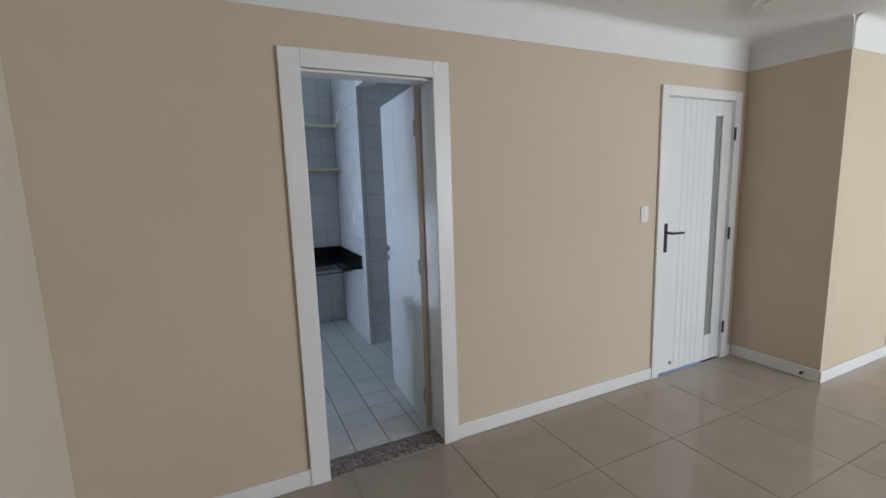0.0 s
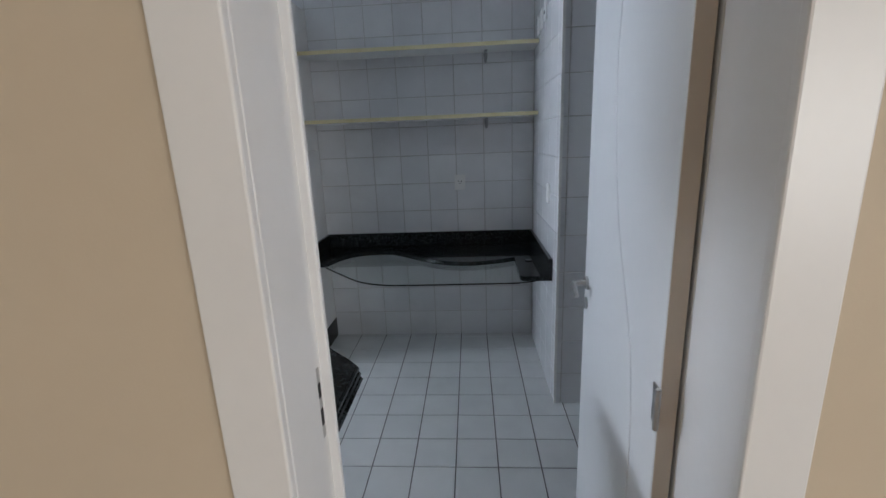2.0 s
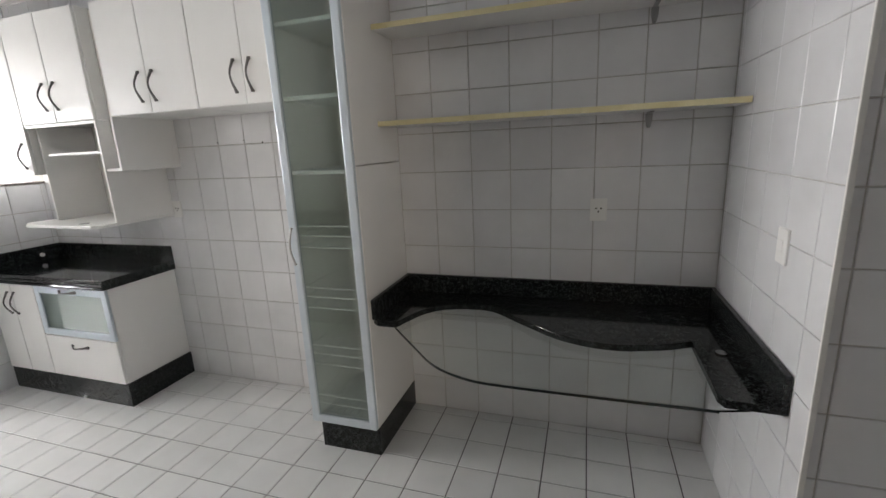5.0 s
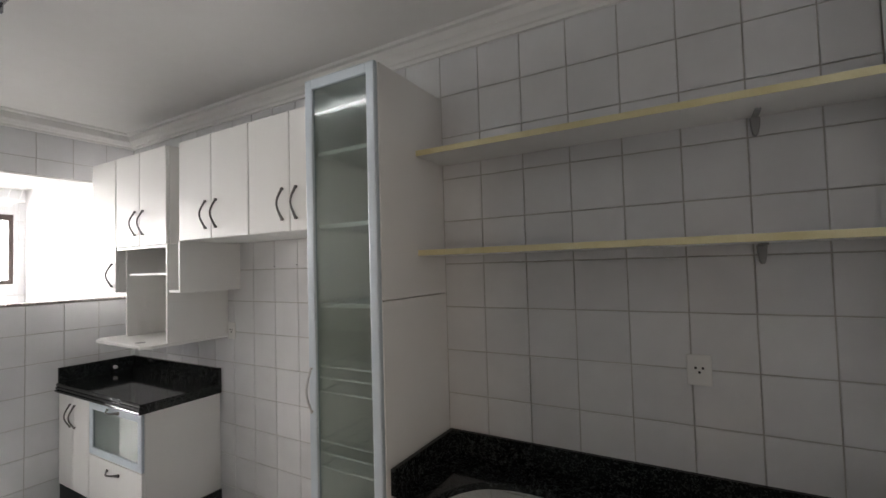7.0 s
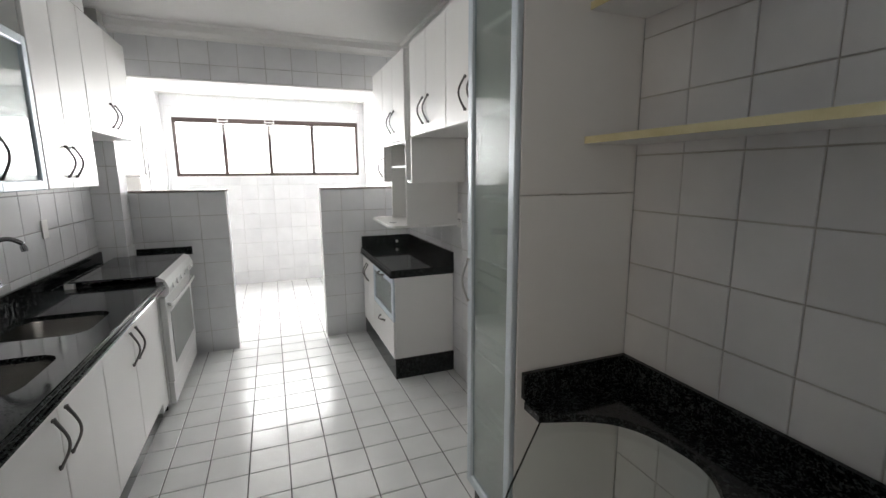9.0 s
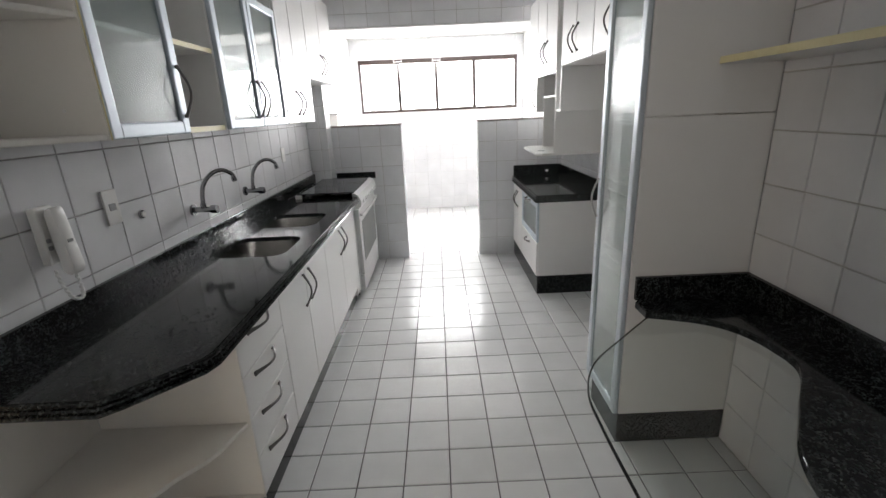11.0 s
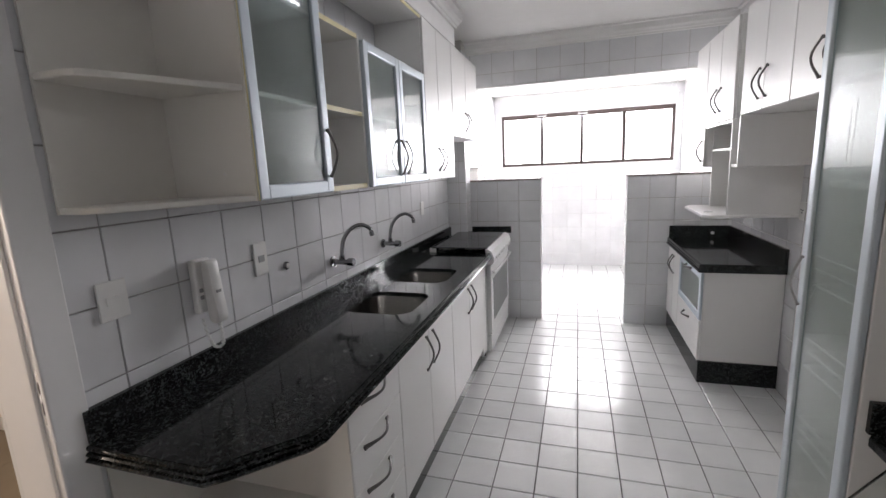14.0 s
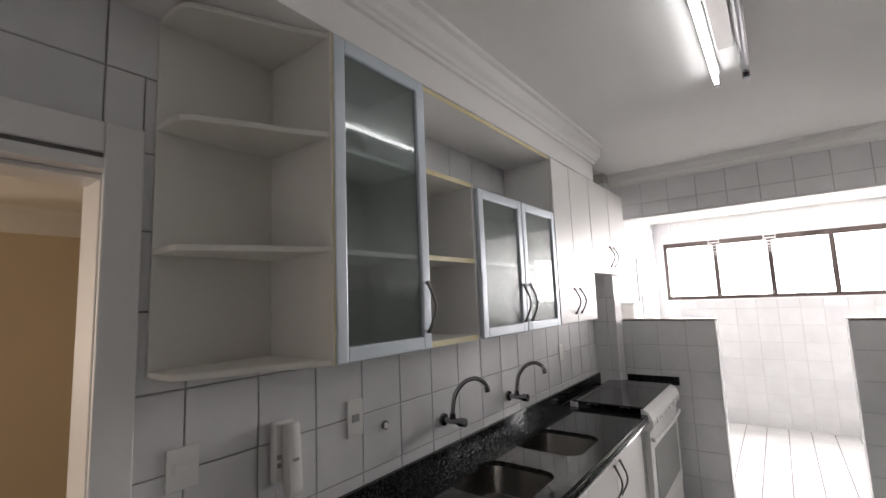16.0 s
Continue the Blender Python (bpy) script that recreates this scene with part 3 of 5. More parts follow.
strike = part("strike_plate", boxes((-0.7825, -0.7795, -0.034, -0.014, 1.03, 1.18), r=0.001), NICKEL, jamb, "nickel strike plate")
part("slot", boxes((-0.781, -0.7785, -0.030, -0.018, 1.12, 1.15), (-0.781, -0.7785, -0.030, -0.018, 1.06, 1.095)), DARK, strike)

leaf_at = pose(-0.079, 0.022, 0.0, 0, 0, -3.0)     # the leaf stands open along +y


def leaf_bm(bm):
    bm.transform(leaf_at)
    return bm


door = thing("kitchen_door", (-0.079, 0.022, 0.012), "white lacquered kitchen door standing open into the room", "door")
part("leaf", leaf_bm(boxes((-0.036, 0.0, 0.002, 0.735, 0.012, 2.125), r=0.003)), PAINT_DOOR, door)
part("edge_band", leaf_bm(boxes((-0.0345, -0.0015, -0.0005, 0.0018, 0.014, 2.123))), EDGE_BEIGE, door, "bare beige hinge edge")
for z in (0.225, 1.063, 1.885):
    h = part("hinge", leaf_bm(rods(((-0.041, -0.004, z - 0.045), (-0.041, -0.004, z + 0.045), 0.006))), NICKEL, door, "", True)
    part("hinge_leaf", leaf_bm(boxes((-0.0385, -0.0362, 0.0, 0.03, z - 0.042, z + 0.042))), NICKEL, h)
bead = [(-0.037, 0.40, 2.10), (-0.037, 0.44, 1.80), (-0.037, 0.41, 1.55), (-0.037, 0.34, 1.35), (-0.037, 0.25, 1.20), (-0.037, 0.18, 1.05), (-0.037, 0.15, 0.80), (-0.037, 0.17, 0.40), (-0.037, 0.20, 0.05)]
part("bead", leaf_bm(sweep(bmesh.new(), smooth_line(bead, 8), 0.0035, 0.0022, (0, 1, 0), 6)), PAINT_DOOR, door, "", True)
lever = part("door_handle", leaf_bm(sweep(bmesh.new(), smooth_line([(-0.037, 0.69, 1.095), (-0.070, 0.69, 1.095), (-0.084, 0.683, 1.092), (-0.088, 0.648, 1.092), (-0.085, 0.618, 1.072)], 5), 0.011, 0.009, (0, 0, 1))), NICKEL, door, "satin nickel lever handle", True)
part("rose", leaf_bm(rods(((-0.0365, 0.69, 1.095), (-0.044, 0.69, 1.095), 0.023), sides=20)), NICKEL, lever, "", True)
part("keyhole_rose", leaf_bm(rods(((-0.0365, 0.69, 1.02), (-0.043, 0.69, 1.02), 0.021), sides=20)), NICKEL, lever, "", True)

# ---- entrance door ----
frame2 = setting("door_frame_2", boxes((1.772, 1.784, DINING - 0.002, 0.0, 0.0, 2.133), (2.548, 2.56, DINING - 0.002, 0.0, 0.0, 2.133), (1.772, 2.56, DINING - 0.002, 0.0, 2.133, 2.145), r=0.002), PAINT_TRIM, "white entrance door frame", "door frame")
part("casing", boxes((1.703, 1.776, DINING - 0.02, DINING - 0.0005, 0.0, 2.207), r=0.004), PAINT_TRIM, frame2)
part("casing", boxes((2.556, 2.636, DINING - 0.02, DINING - 0.0005, 0.0, 2.207), r=0.004), PAINT_TRIM, frame2)
part("casing", boxes((1.7765, 2.5555, DINING - 0.02, DINING - 0.0005, 2.136, 2.207), r=0.004), PAINT_TRIM, frame2)
entry = thing("entrance_door", (2.16, DINING + 0.02, 0.01), "closed white grooved entrance door with a narrow glass strip", "door")
xs = [1.785, 1.98, 2.046, 2.112, 2.178, 2.244, 2.35]
for a, b in zip(xs, xs[1:]):
    part("board", boxes((a + 0.001, b - 0.001, DINING + 0.004, DINING + 0.045, 0.012, 2.13), r=0.003), PAINT_DOOR, entry)
part("stile", boxes((2.438, 2.547, DINING + 0.004, DINING + 0.045, 0.012, 2.13), r=0.003), PAINT_DOOR, entry)
part("rail", boxes((2.3505, 2.4375, DINING + 0.004, DINING + 0.045, 0.012, 0.232), r=0.003), PAINT_DOOR, entry)
part("rail", boxes((2.3505, 2.4375, DINING + 0.004, DINING + 0.045, 2.018, 2.13), r=0.003), PAINT_DOOR, entry)
part("glass_strip", boxes((2.351, 2.437, DINING + 0.018, DINING + 0.03, 0.233, 2.017)), OVEN_GLASS, entry, "dark narrow glass strip")
plate = part("handle_plate", boxes((1.803, 1.833, DINING - 0.006, DINING + 0.0035, 0.99, 1.21), r=0.003), BLACK_METAL, entry, "black lever handle plate")
part("lever", sweep(bmesh.new(), smooth_line([(1.818, DINING - 0.006, 1.14), (1.818, DINING - 0.05, 1.14), (1.832, DINING - 0.056, 1.138), (1.95, DINING - 0.054, 1.135)], 5), 0.009, 0.008, (0, 0, 1)), BLACK_METAL, plate, "", True)
for z in (0.283, 1.084, 1.881):
    part("hinge", rods(((2.556, DINING - 0.024, z - 0.05), (2.556, DINING - 0.024, z + 0.05), 0.008)), BLACK_METAL, entry, "black hinge", True)
part("lock", rods(((1.93, DINING + 0.004, 0.085), (1.93, DINING - 0.008, 0.085), 0.013)), NICKEL, entry, "small round floor lock", True)
stop = thing("door_stop", (2.695, -0.745, 0.004), "small black and chrome door stop on the baseboard", "door stop")
part("pin", rods(((2.6945, -0.745, 0.055), (2.665, -0.745, 0.055), 0.006)), CHROME, stop, "", True)
part("rubber", rods(((2.665, -0.745, 0.055), (2.65, -0.745, 0.055), 0.011)), BLACK_METAL, stop, "", True)

lamp = thing("ceiling_lamp", (2, -1.0, 2.57), "round flush white ceiling lamp", "lamp")
part("rim", rods(((2, -1.0, 2.579), (2, -1.0, 2.545), 0.36), sides=48), PAINT_WHITE, lamp, "", True)
part("diffuser", rods(((2, -1.0, 2.5445), (2, -1.0, 2.535), 0.30), sides=48), PLASTIC_WHITE, lamp, "", True)
spot = thing("ceiling_lamp", (-1.06, -2.0, 2.555), "small round flush white ceiling lamp near the kitchen door", "lamp")
part("rim", rods(((-1.06, -2.0, 2.5795), (-1.06, -2.0, 2.555), 0.17), sides=40), PAINT_WHITE, spot, "", True)
part("diffuser", rods(((-1.06, -2.0, 2.5545), (-1.06, -2.0, 2.547), 0.145), sides=40), PLASTIC_WHITE, spot, "", True)


def wall_plate(name, centre, u, n, w, h, label, category, group="", marks=()):
    """A thin plate on a wall: u runs along the wall, n off it; marks are (u, z, half width, half height, material)."""
    c, u, n = Vector(centre), Vector(u), Vector(n)
    m = Matrix((u, n, Vector((0, 0, 1)))).transposed().to_4x4()
    m.translation = c
    base = thing(name, tuple(c), label, category, group)
    bm = boxes((-w / 2, w / 2, 0.0005, 0.009, -h / 2, h / 2), r=0.003)
    bm.transform(m)
    part("plate", bm, PLASTIC_WHITE, base)
    for a, z, hw_, hh, material, nm in marks:
        bm = boxes((a - hw_, a + hw_, 0.0085, 0.0115, z - hh, z + hh), r=0.0008)
        bm.transform(m)
        part(nm, bm, material, base)
    return base


HOLES3 = [(-0.012, 0.008, 0.004, 0.004, DARK, "pin_hole"), (0.012, 0.008, 0.004, 0.004, DARK, "pin_hole"), (0.0, -0.008, 0.004, 0.004, DARK, "pin_hole")]
wall_plate("light_switch", (1.575, DINING, 1.295), (1, 0, 0), (0, -1, 0), 0.075, 0.115, "white double light switch beside the entrance door", "switch", "", [(0, 0.022, 0.014, 0.018, PLASTIC_WHITE, "rocker"), (0, -0.022, 0.014, 0.018, PLASTIC_WHITE, "rocker")])
wall_plate("socket", (-1.833, -2.12, 0.345), (0, -1, 0), (1, 0, 0), 0.115, 0.075, "white socket low on the dining room wall", "socket")
wall_plate("socket", (-1.833, -1.98, 0.34), (0, -1, 0), (1, 0, 0), 0.075, 0.075, "white socket low on the dining room wall", "socket")

# ---- shared kitchen fittings ----
def bow_handle(parent, a, b, off, name="handle", material=None):
    """Curved pewter pull from a to b, standing off along off: broad flat feet, a thin bowed middle."""
    a, b, off = Vector(a), Vector(b), Vector(off)
    slim = material is not None
    pts, wide = [], []
    for k in range(17):
        t = k / 16
        pts.append(a.lerp(b, t) + off * (0.006 + (0.034 if not slim else 0.028) * math.sin(math.pi * t) ** 1.25))
        wide.append(0.0048 if slim else 0.0046 + 0.0078 * abs(2 * t - 1) ** 2.0)
    side = (b - a).normalized().cross(off)
    ob = part(name, sweep(bmesh.new(), pts, wide, 0.005, side), material or PEWTER, parent, "curved dark pewter pull" if not slim else "slim bowed nickel pull", True)
    for p, q in ((a, b), (b, a)):
        way = (q - p).normalized() * 0.006
        part("foot", rods((p + way + off * 0.0004, p + way + off * 0.009, 0.007 if not slim else 0.005), sides=10), material or PEWTER, ob, "", True)
    return ob


def panel(parent, name, x0, x1, y0, y1, z0, z1, material=None, r=0.003, label=""):
    return part(name, boxes((x0, x1, y0, y1, z0, z1), r=r), material or LAMINATE, parent, label)


def glass_door(parent, x0, x1, yf, yb, z0, z1, rail=0.042, label="frosted glass door in a pale aluminium frame"):
    """A framed glass door between x0 < x1; yf is its front face, yb its back."""
    mid = (yf + yb) / 2
    d = part("door", boxes((x0 + rail - 0.003, x1 - rail + 0.003, mid - 0.002, mid + 0.002, z0 + rail - 0.003, z1 - rail + 0.003)), GLASS_FROST, parent, label)
    unseen_shadow(d)
    for a, b in ((x0, x0 + rail), (x1 - rail, x1)):
        part("stile", boxes((a, b, yf, yb, z0, z1), r=0.006), ALU, d, "pale aluminium frame bar")
    for a, b in ((z0, z0 + rail), (z1 - rail, z1)):
        part("rail", boxes((x0 + rail - 0.004, x1 - rail + 0.004, yf, yb, a, b), r=0.006), ALU, d, "pale aluminium frame bar")
    return d

# ---- niche: granite bench with a glass top, shelves ----
bench = thing("granite_bench", (-0.8, 2.5, 0.745), "black granite wall bench with a wavy front edge", "bench")
wave = smooth_line([(-1.51, 2.155, 0), (-1.44, 2.335, 0), (-1.35, 2.43, 0), (-1.22, 2.468, 0), (-1.08, 2.455, 0), (-0.91, 2.32, 0), (-0.71, 2.17, 0), (-0.50, 2.118, 0), (-0.30, 2.163, 0), (-0.185, 2.215, 0)], 6)
outline = [(-0.004, WALL_N - 0.004), (-1.642, WALL_N - 0.004), (-1.642, 2.18), (-1.61, 2.155)] + [(p.x, p.y) for p in wave] + [(-0.19, 1.80), (-0.175, 1.768), (-0.004, 1.764)]
part("top", prism(bmesh.new(), outline, 0.752, 0.782, 0.003), GRANITE, bench)
part("upstand", boxes((-1.62, -0.026, WALL_N - 0.024, WALL_N - 0.003, 0.7825, 0.888), r=0.002), GRANITE, bench)
part("upstand", boxes((-1.642, -1.621, 2.16, WALL_N - 0.003, 0.7825, 0.888), r=0.002), GRANITE, bench)
part("upstand", boxes((-0.025, -0.004, 1.766, WALL_N - 0.003, 0.7825, 0.888), r=0.002), GRANITE, bench)
plug = part("grommet", rods(((-0.10, 2.12, 0.7822), (-0.10, 2.12, 0.788), 0.022), sides=16), CHROME, bench, "small chrome cable grommet", True)
rim = smooth_line([(-1.515, 2.165, 0), (-1.36, 2.0, 0), (-1.20, 1.84, 0), (-1.04, 1.765, 0), (-0.88, 1.75, 0), (-0.58, 1.75, 0), (-0.195, 1.755, 0)], 6)
gtop = thing("glass_table_top", (-0.8, 2.0, 0.744), "clear glass table top set under the granite bench", "table top")
pane = part("sheet", prism(bmesh.new(), [(p.x, p.y) for p in rim] + [(-0.10, 1.78), (-0.10, 2.50), (-1.45, 2.55), (-1.55, 2.30)], 0.743, 0.7505), GLASS_TABLE, gtop)
unseen_shadow(pane)
part("edge", sweep(bmesh.new(), [(p.x, p.y - 0.004, 0.7468) for p in rim], 0.003, 0.0055, (0, 1, 0), 6), GLASS_EDGE, gtop, "dark polished glass edge")

for z, lab in ((1.752, "lower"), (2.207, "upper")):
    sh = thing("wall_shelf", (-0.82, 2.53, z - 0.012), "long white niche shelf with a yellowed front edge", "shelf", "niche shelves")
    part("board", boxes((-1.642, -0.005, 2.405, WALL_N - 0.003, z - 0.013, z + 0.012), r=0.001), LAMINATE, sh)
    part("edge_band", boxes((-1.642, -0.005, 2.4015, 2.4045, z - 0.013, z + 0.012), r=0.0008), EDGE_CREAM, sh, "yellowed edge band")
for i, (x, z) in enumerate(((-0.35, 1.739), (-0.35, 2.194))):
    if i == 0:
        bracket = thing("shelf_bracket", (x, WALL_N, z), "small grey shelf bracket", "bracket", "niche shelf brackets")
        bm = prism(bmesh.new(), [(-0.015, 0.0), (-0.013, -0.03), (-0.009, -0.055), (-0.004, -0.064), (0.004, -0.064), (0.009, -0.055), (0.013, -0.03), (0.015, 0.0)], 0.0, 0.034, 0.003)
        bm.transform(Matrix(((1, 0, 0, x), (0, 0, -1, WALL_N - 0.0012), (0, 1, 0, z - 0.0085), (0, 0, 0, 1))))
        part("wedge", bm, PLASTIC_GREY, bracket, "", True)
        part("foot", boxes((x - 0.010, x + 0.010, WALL_N - 0.12, WALL_N - 0.001, z - 0.008, z - 0.0005), r=0.002), PLASTIC_GREY, bracket)
    else:
        copy_thing(bracket, pose(x, WALL_N, z))
wall_plate("socket", (-0.56, WALL_N, 1.273), (-1, 0, 0), (0, -1, 0), 0.082, 0.115, "white three-pin socket over the bench", "socket", "kitchen sockets", HOLES3)
wall_plate("light_switch", (0.0, 1.96, 1.255), (0, 1, 0), (-1, 0, 0), 0.078, 0.118, "white light switch on the niche side wall", "switch", "", [(0, 0, 0.012, 0.02, PLASTIC_WHITE, "rocker")])
fuse = wall_plate("junction_plate", (0.0, 2.30, 2.31), (0, 1, 0), (-1, 0, 0), 0.08, 0.12, "white blank plate with a thin wire on the niche wall", "plate", "niche wall plates")
part("wire", sweep(bmesh.new(), smooth_line([(-0.01, 2.335, 2.37), (-0.016, 2.35, 2.365), (-0.014, 2.37, 2.34), (-0.011, 2.385, 2.335)], 5), 0.002, 0.002, (0, 0, 1), 6), PLASTIC_GREY, fuse, "thin grey wire", True)
wall_plate("junction_plate", (0.0, 2.43, 2.305), (0, 1, 0), (-1, 0, 0), 0.075, 0.12, "white blank plate in the niche corner", "plate", "niche wall plates")
wall_plate("junction_plate", (0.0, 2.165, 2.33), (0, 1, 0), (-1, 0, 0), 0.08, 0.12, "white plate with an open cable hole", "plate", "niche wall plates", [(0.012, -0.012, 0.011, 0.009, DARK, "cable_hole")])

# ---- tall cupboard with a glass door ----
TX0, TX1, TF = -2.04, -1.645, 2.113
tall = thing("tall_cupboard", ((TX0 + TX1) / 2, 2.4, 0), "tall narrow white cupboard with a frosted glass door", "cupboard")
panel(tall, "side_panel", TX1 - 0.018, TX1, TF + 0.026, WALL_N - 0.003, 0.166, 1.553)
panel(tall, "side_panel", TX1 - 0.018, TX1, TF + 0.026, WALL_N - 0.003, 1.557, 2.535)
panel(tall, "side_panel", TX0, TX0 + 0.018, TF + 0.026, WALL_N - 0.003, 0.166, 2.535)
panel(tall, "back_panel", TX0 + 0.0185, TX1 - 0.0185, WALL_N - 0.012, WALL_N - 0.003, 0.166, 2.535, LAMINATE_INNER, 0.0)
panel(tall, "top_panel", TX0 + 0.0185, TX1 - 0.0185, TF + 0.026, WALL_N - 0.0125, 2.517, 2.535)
panel(tall, "bottom_panel", TX0 + 0.0185, TX1 - 0.0185, TF + 0.026, WALL_N - 0.0125, 0.166, 0.184)
for z in (1.53, 1.88, 2.21):
    panel(tall, "shelf", TX0 + 0.0185, TX1 - 0.0185, TF + 0.06, WALL_N - 0.0125, z - 0.01, z + 0.01)
for z in (0.205, 0.505, 0.83, 1.155):
    bm = bmesh.new()
    for zz in (z, z + 0.06, z + 0.11):
        for a, b in (((TX0 + 0.03, TF + 0.04), (TX1 - 0.03, TF + 0.04)), ((TX1 - 0.03, TF + 0.04), (TX1 - 0.03, 2.62)), ((TX0 + 0.03, TF + 0.04), (TX0 + 0.03, 2.62))):
            rod(bm, (*a, zz), (*b, zz), 0.0035, 6)
    for k in range(9):
        x = TX0 + 0.04 + k * 0.04
        rod(bm, (x, TF + 0.04, z), (x, 2.62, z), 0.0025, 5)
    part("wire_basket", bm, CORD_WHITE, tall, "white wire pull-out basket")
part("plinth", boxes((TX0 + 0.04, TX1 + 0.003, TF + 0.023, WALL_N - 0.004, 0.004, 0.1655), r=0.002), GRANITE, tall, "black granite plinth")
td = glass_door(tall, TX0, TX1, TF, TF + 0.024, 0.168, 2.533, 0.045)
bow_handle(td, (TX0 + 0.02, TF, 1.07), (TX0 + 0.02, TF, 1.265), (0, -1, 0), material=NICKEL)

# ---- north wall cupboards ----
UF, UB = 2.24, WALL_N - 0.003


def wall_cupboard(name, x0, x1, z0, z1, yf, yb, doors, label, group, handles=True, low=0.03):
    """A closed wall cupboard with plain doors; yf is the door front, yb the wall side; doors are the door edges."""
    s = 1 if yb > yf else -1
    t = thing(name, ((x0 + x1) / 2, yb, z0), label, "cupboard", group)
    front = yf + s * 0.02
    panel(t, "side_panel", x0, x0 + 0.016, front, yb, z0, z1)
    panel(t, "side_panel", x1 - 0.016, x1, front, yb, z0, z1)
    panel(t, "bottom_panel", x0 + 0.0165, x1 - 0.0165, front, yb, z0, z0 + 0.016)
    panel(t, "top_panel", x0 + 0.0165, x1 - 0.0165, front, yb, z1 - 0.016, z1)
    for i, (a, b) in enumerate(zip(doors, doors[1:])):
        d = panel(t, "door", a + 0.0018, b - 0.0018, yf, yf + s * 0.019, z0 + 0.001, z1 - 0.001, LAMINATE, 0.0045)
        left = i % 2 == 0 if len(doors) > 2 else True
        if handles:
            x = b - 0.05 if left else a + 0.05
            bow_handle(d, (x, yf, z0 + low), (x, yf, z0 + low + 0.165), (0, -s, 0))
    return t


wall_cupboard("wall_cupboard", -4.40, -4.052, 1.565, 2.50, UF, UB, [-4.40, -4.052], "narrow white wall cupboard over the half wall", "north wall cupboards", low=0.04)
wall_cupboard("wall_cupboard", -4.049, -3.41, 1.875, 2.50, UF, UB, [-4.049, -3.733, -3.41], "white two-door wall cupboard over an open niche", "north wall cupboards", low=0.07)
wall_cupboard("wall_cupboard", -3.27, -2.612, 1.883, 2.492, UF, UB, [-3.27, -2.943, -2.612], "white two-door wall cupboard over the fridge space", "north wall cupboards", low=0.058)
wall_cupboard("wall_cupboard", -2.61, -2.04, 1.883, 2.492, UF, UB, [-2.61, -2.292, -2.04], "white two-door wall cupboard beside the tall cupboard", "north wall cupboards", low=0.057)
fill = thing("filler_panel", (-3.34, 2.45, 1.57), "recessed white filler between two wall cupboards", "panel")
panel(fill, "board", -3.408, -3.288, 2.33, UB, 1.575, 2.49, LAMINATE_INNER)
panel(fill, "side_panel", -3.286, -3.270, UF + 0.004, UB, 1.57, 1.8825)
panel(fill, "edge_strip", -3.407, -3.288, UF + 0.01, UF + 0.026, 1.57, 1.588)
mw = thing("microwave_niche", (-3.73, 2.45, 1.24), "open white microwave niche with a projecting shelf", "niche")
panel(mw, "side_panel", -3.4265, -3.41, UF + 0.004, UB, 1.256, 1.874)
panel(mw, "side_panel", -4.049, -4.033, UF + 0.06, UB, 1.256, 1.874)
panel(mw, "back_panel", -4.0325, -3.427, UB - 0.01, UB, 1.256, 1.874, LAMINATE_INNER, 0.0)
panel(mw, "shelf", -3.93, -3.427, UF + 0.03, UB - 0.0105, 1.68, 1.695)
part("base_shelf", prism(bmesh.new(), [(-4.049, UB), (-4.12, UB), (-4.18, 2.20), (-4.08, 2.135), (-3.46, 2.115), (-3.41, 2.15), (-3.41, UB)], 1.236, 1.2555, 0.003), LAMINATE, mw)
part("cable_hole", rods(((-3.62, 2.19, 1.2556), (-3.62, 2.19, 1.2585), 0.028), sides=20), PLASTIC_GREY, mw, "round grey cable outlet", True)
panel(mw, "face_frame", -4.049, -3.427, UF + 0.004, UF + 0.02, 1.855, 1.8745)
wall_plate("socket", (-3.37, WALL_N, 1.28), (-1, 0, 0), (0, -1, 0), 0.075, 0.115, "white socket on the tiled fridge wall", "socket", "kitchen sockets", HOLES3)

for x, z, r in ((-2.93, 1.717, 0.004), (-2.72, 1.722, 0.004), (-2.575, 1.705, 0.006)):
    part("drill_hole", rods(((x, WALL_N - 0.0012, z), (x, WALL_N + 0.003, z), r), sides=8), DARK, north)

# ---- north base cupboard and its worktop ----
NB = thing("base_cupboard", (-4.1, 2.4, 0), "white base cupboard with a glass-fronted drawer", "cupboard", "north base cupboard")
BF = 2.145
panel(NB, "side_panel", -3.53, -3.512, BF + 0.02, UB, 0.17, 0.835)
panel(NB, "body", -4.69, -3.5305, BF + 0.021, UB, 0.17, 0.83, LAMINATE_INNER, 0.0)
nd = panel(NB, "door", -4.688, -4.452, BF, BF + 0.019, 0.172, 0.83, LAMINATE, 0.0045)
bow_handle(nd, (-4.485, BF, 0.61), (-4.485, BF, 0.775), (0, -1, 0))
nd = panel(NB, "door", -4.448, -4.207, BF, BF + 0.019, 0.172, 0.83, LAMINATE, 0.0045)
bow_handle(nd, (-4.415, BF, 0.61), (-4.415, BF, 0.775), (0, -1, 0))
nd = glass_door(NB, -4.203, -3.514, BF, BF + 0.019, 0.478, 0.83, 0.05, "white framed drawer front with a glass pane")
bow_handle(nd, (-3.94, BF, 0.806), (-3.78, BF, 0.806), (0, -1, 0))
nd = panel(NB, "drawer", -4.203, -3.514, BF, BF + 0.019, 0.172, 0.474, LAMINATE, 0.0045)
bow_handle(nd, (-3.94, BF, 0.415), (-3.78, BF, 0.415), (0, -1, 0))
part("plinth", boxes((-4.69, -3.50, BF + 0.008, UB, 0.004, 0.1695), r=0.002), GRANITE, NB, "black granite plinth")


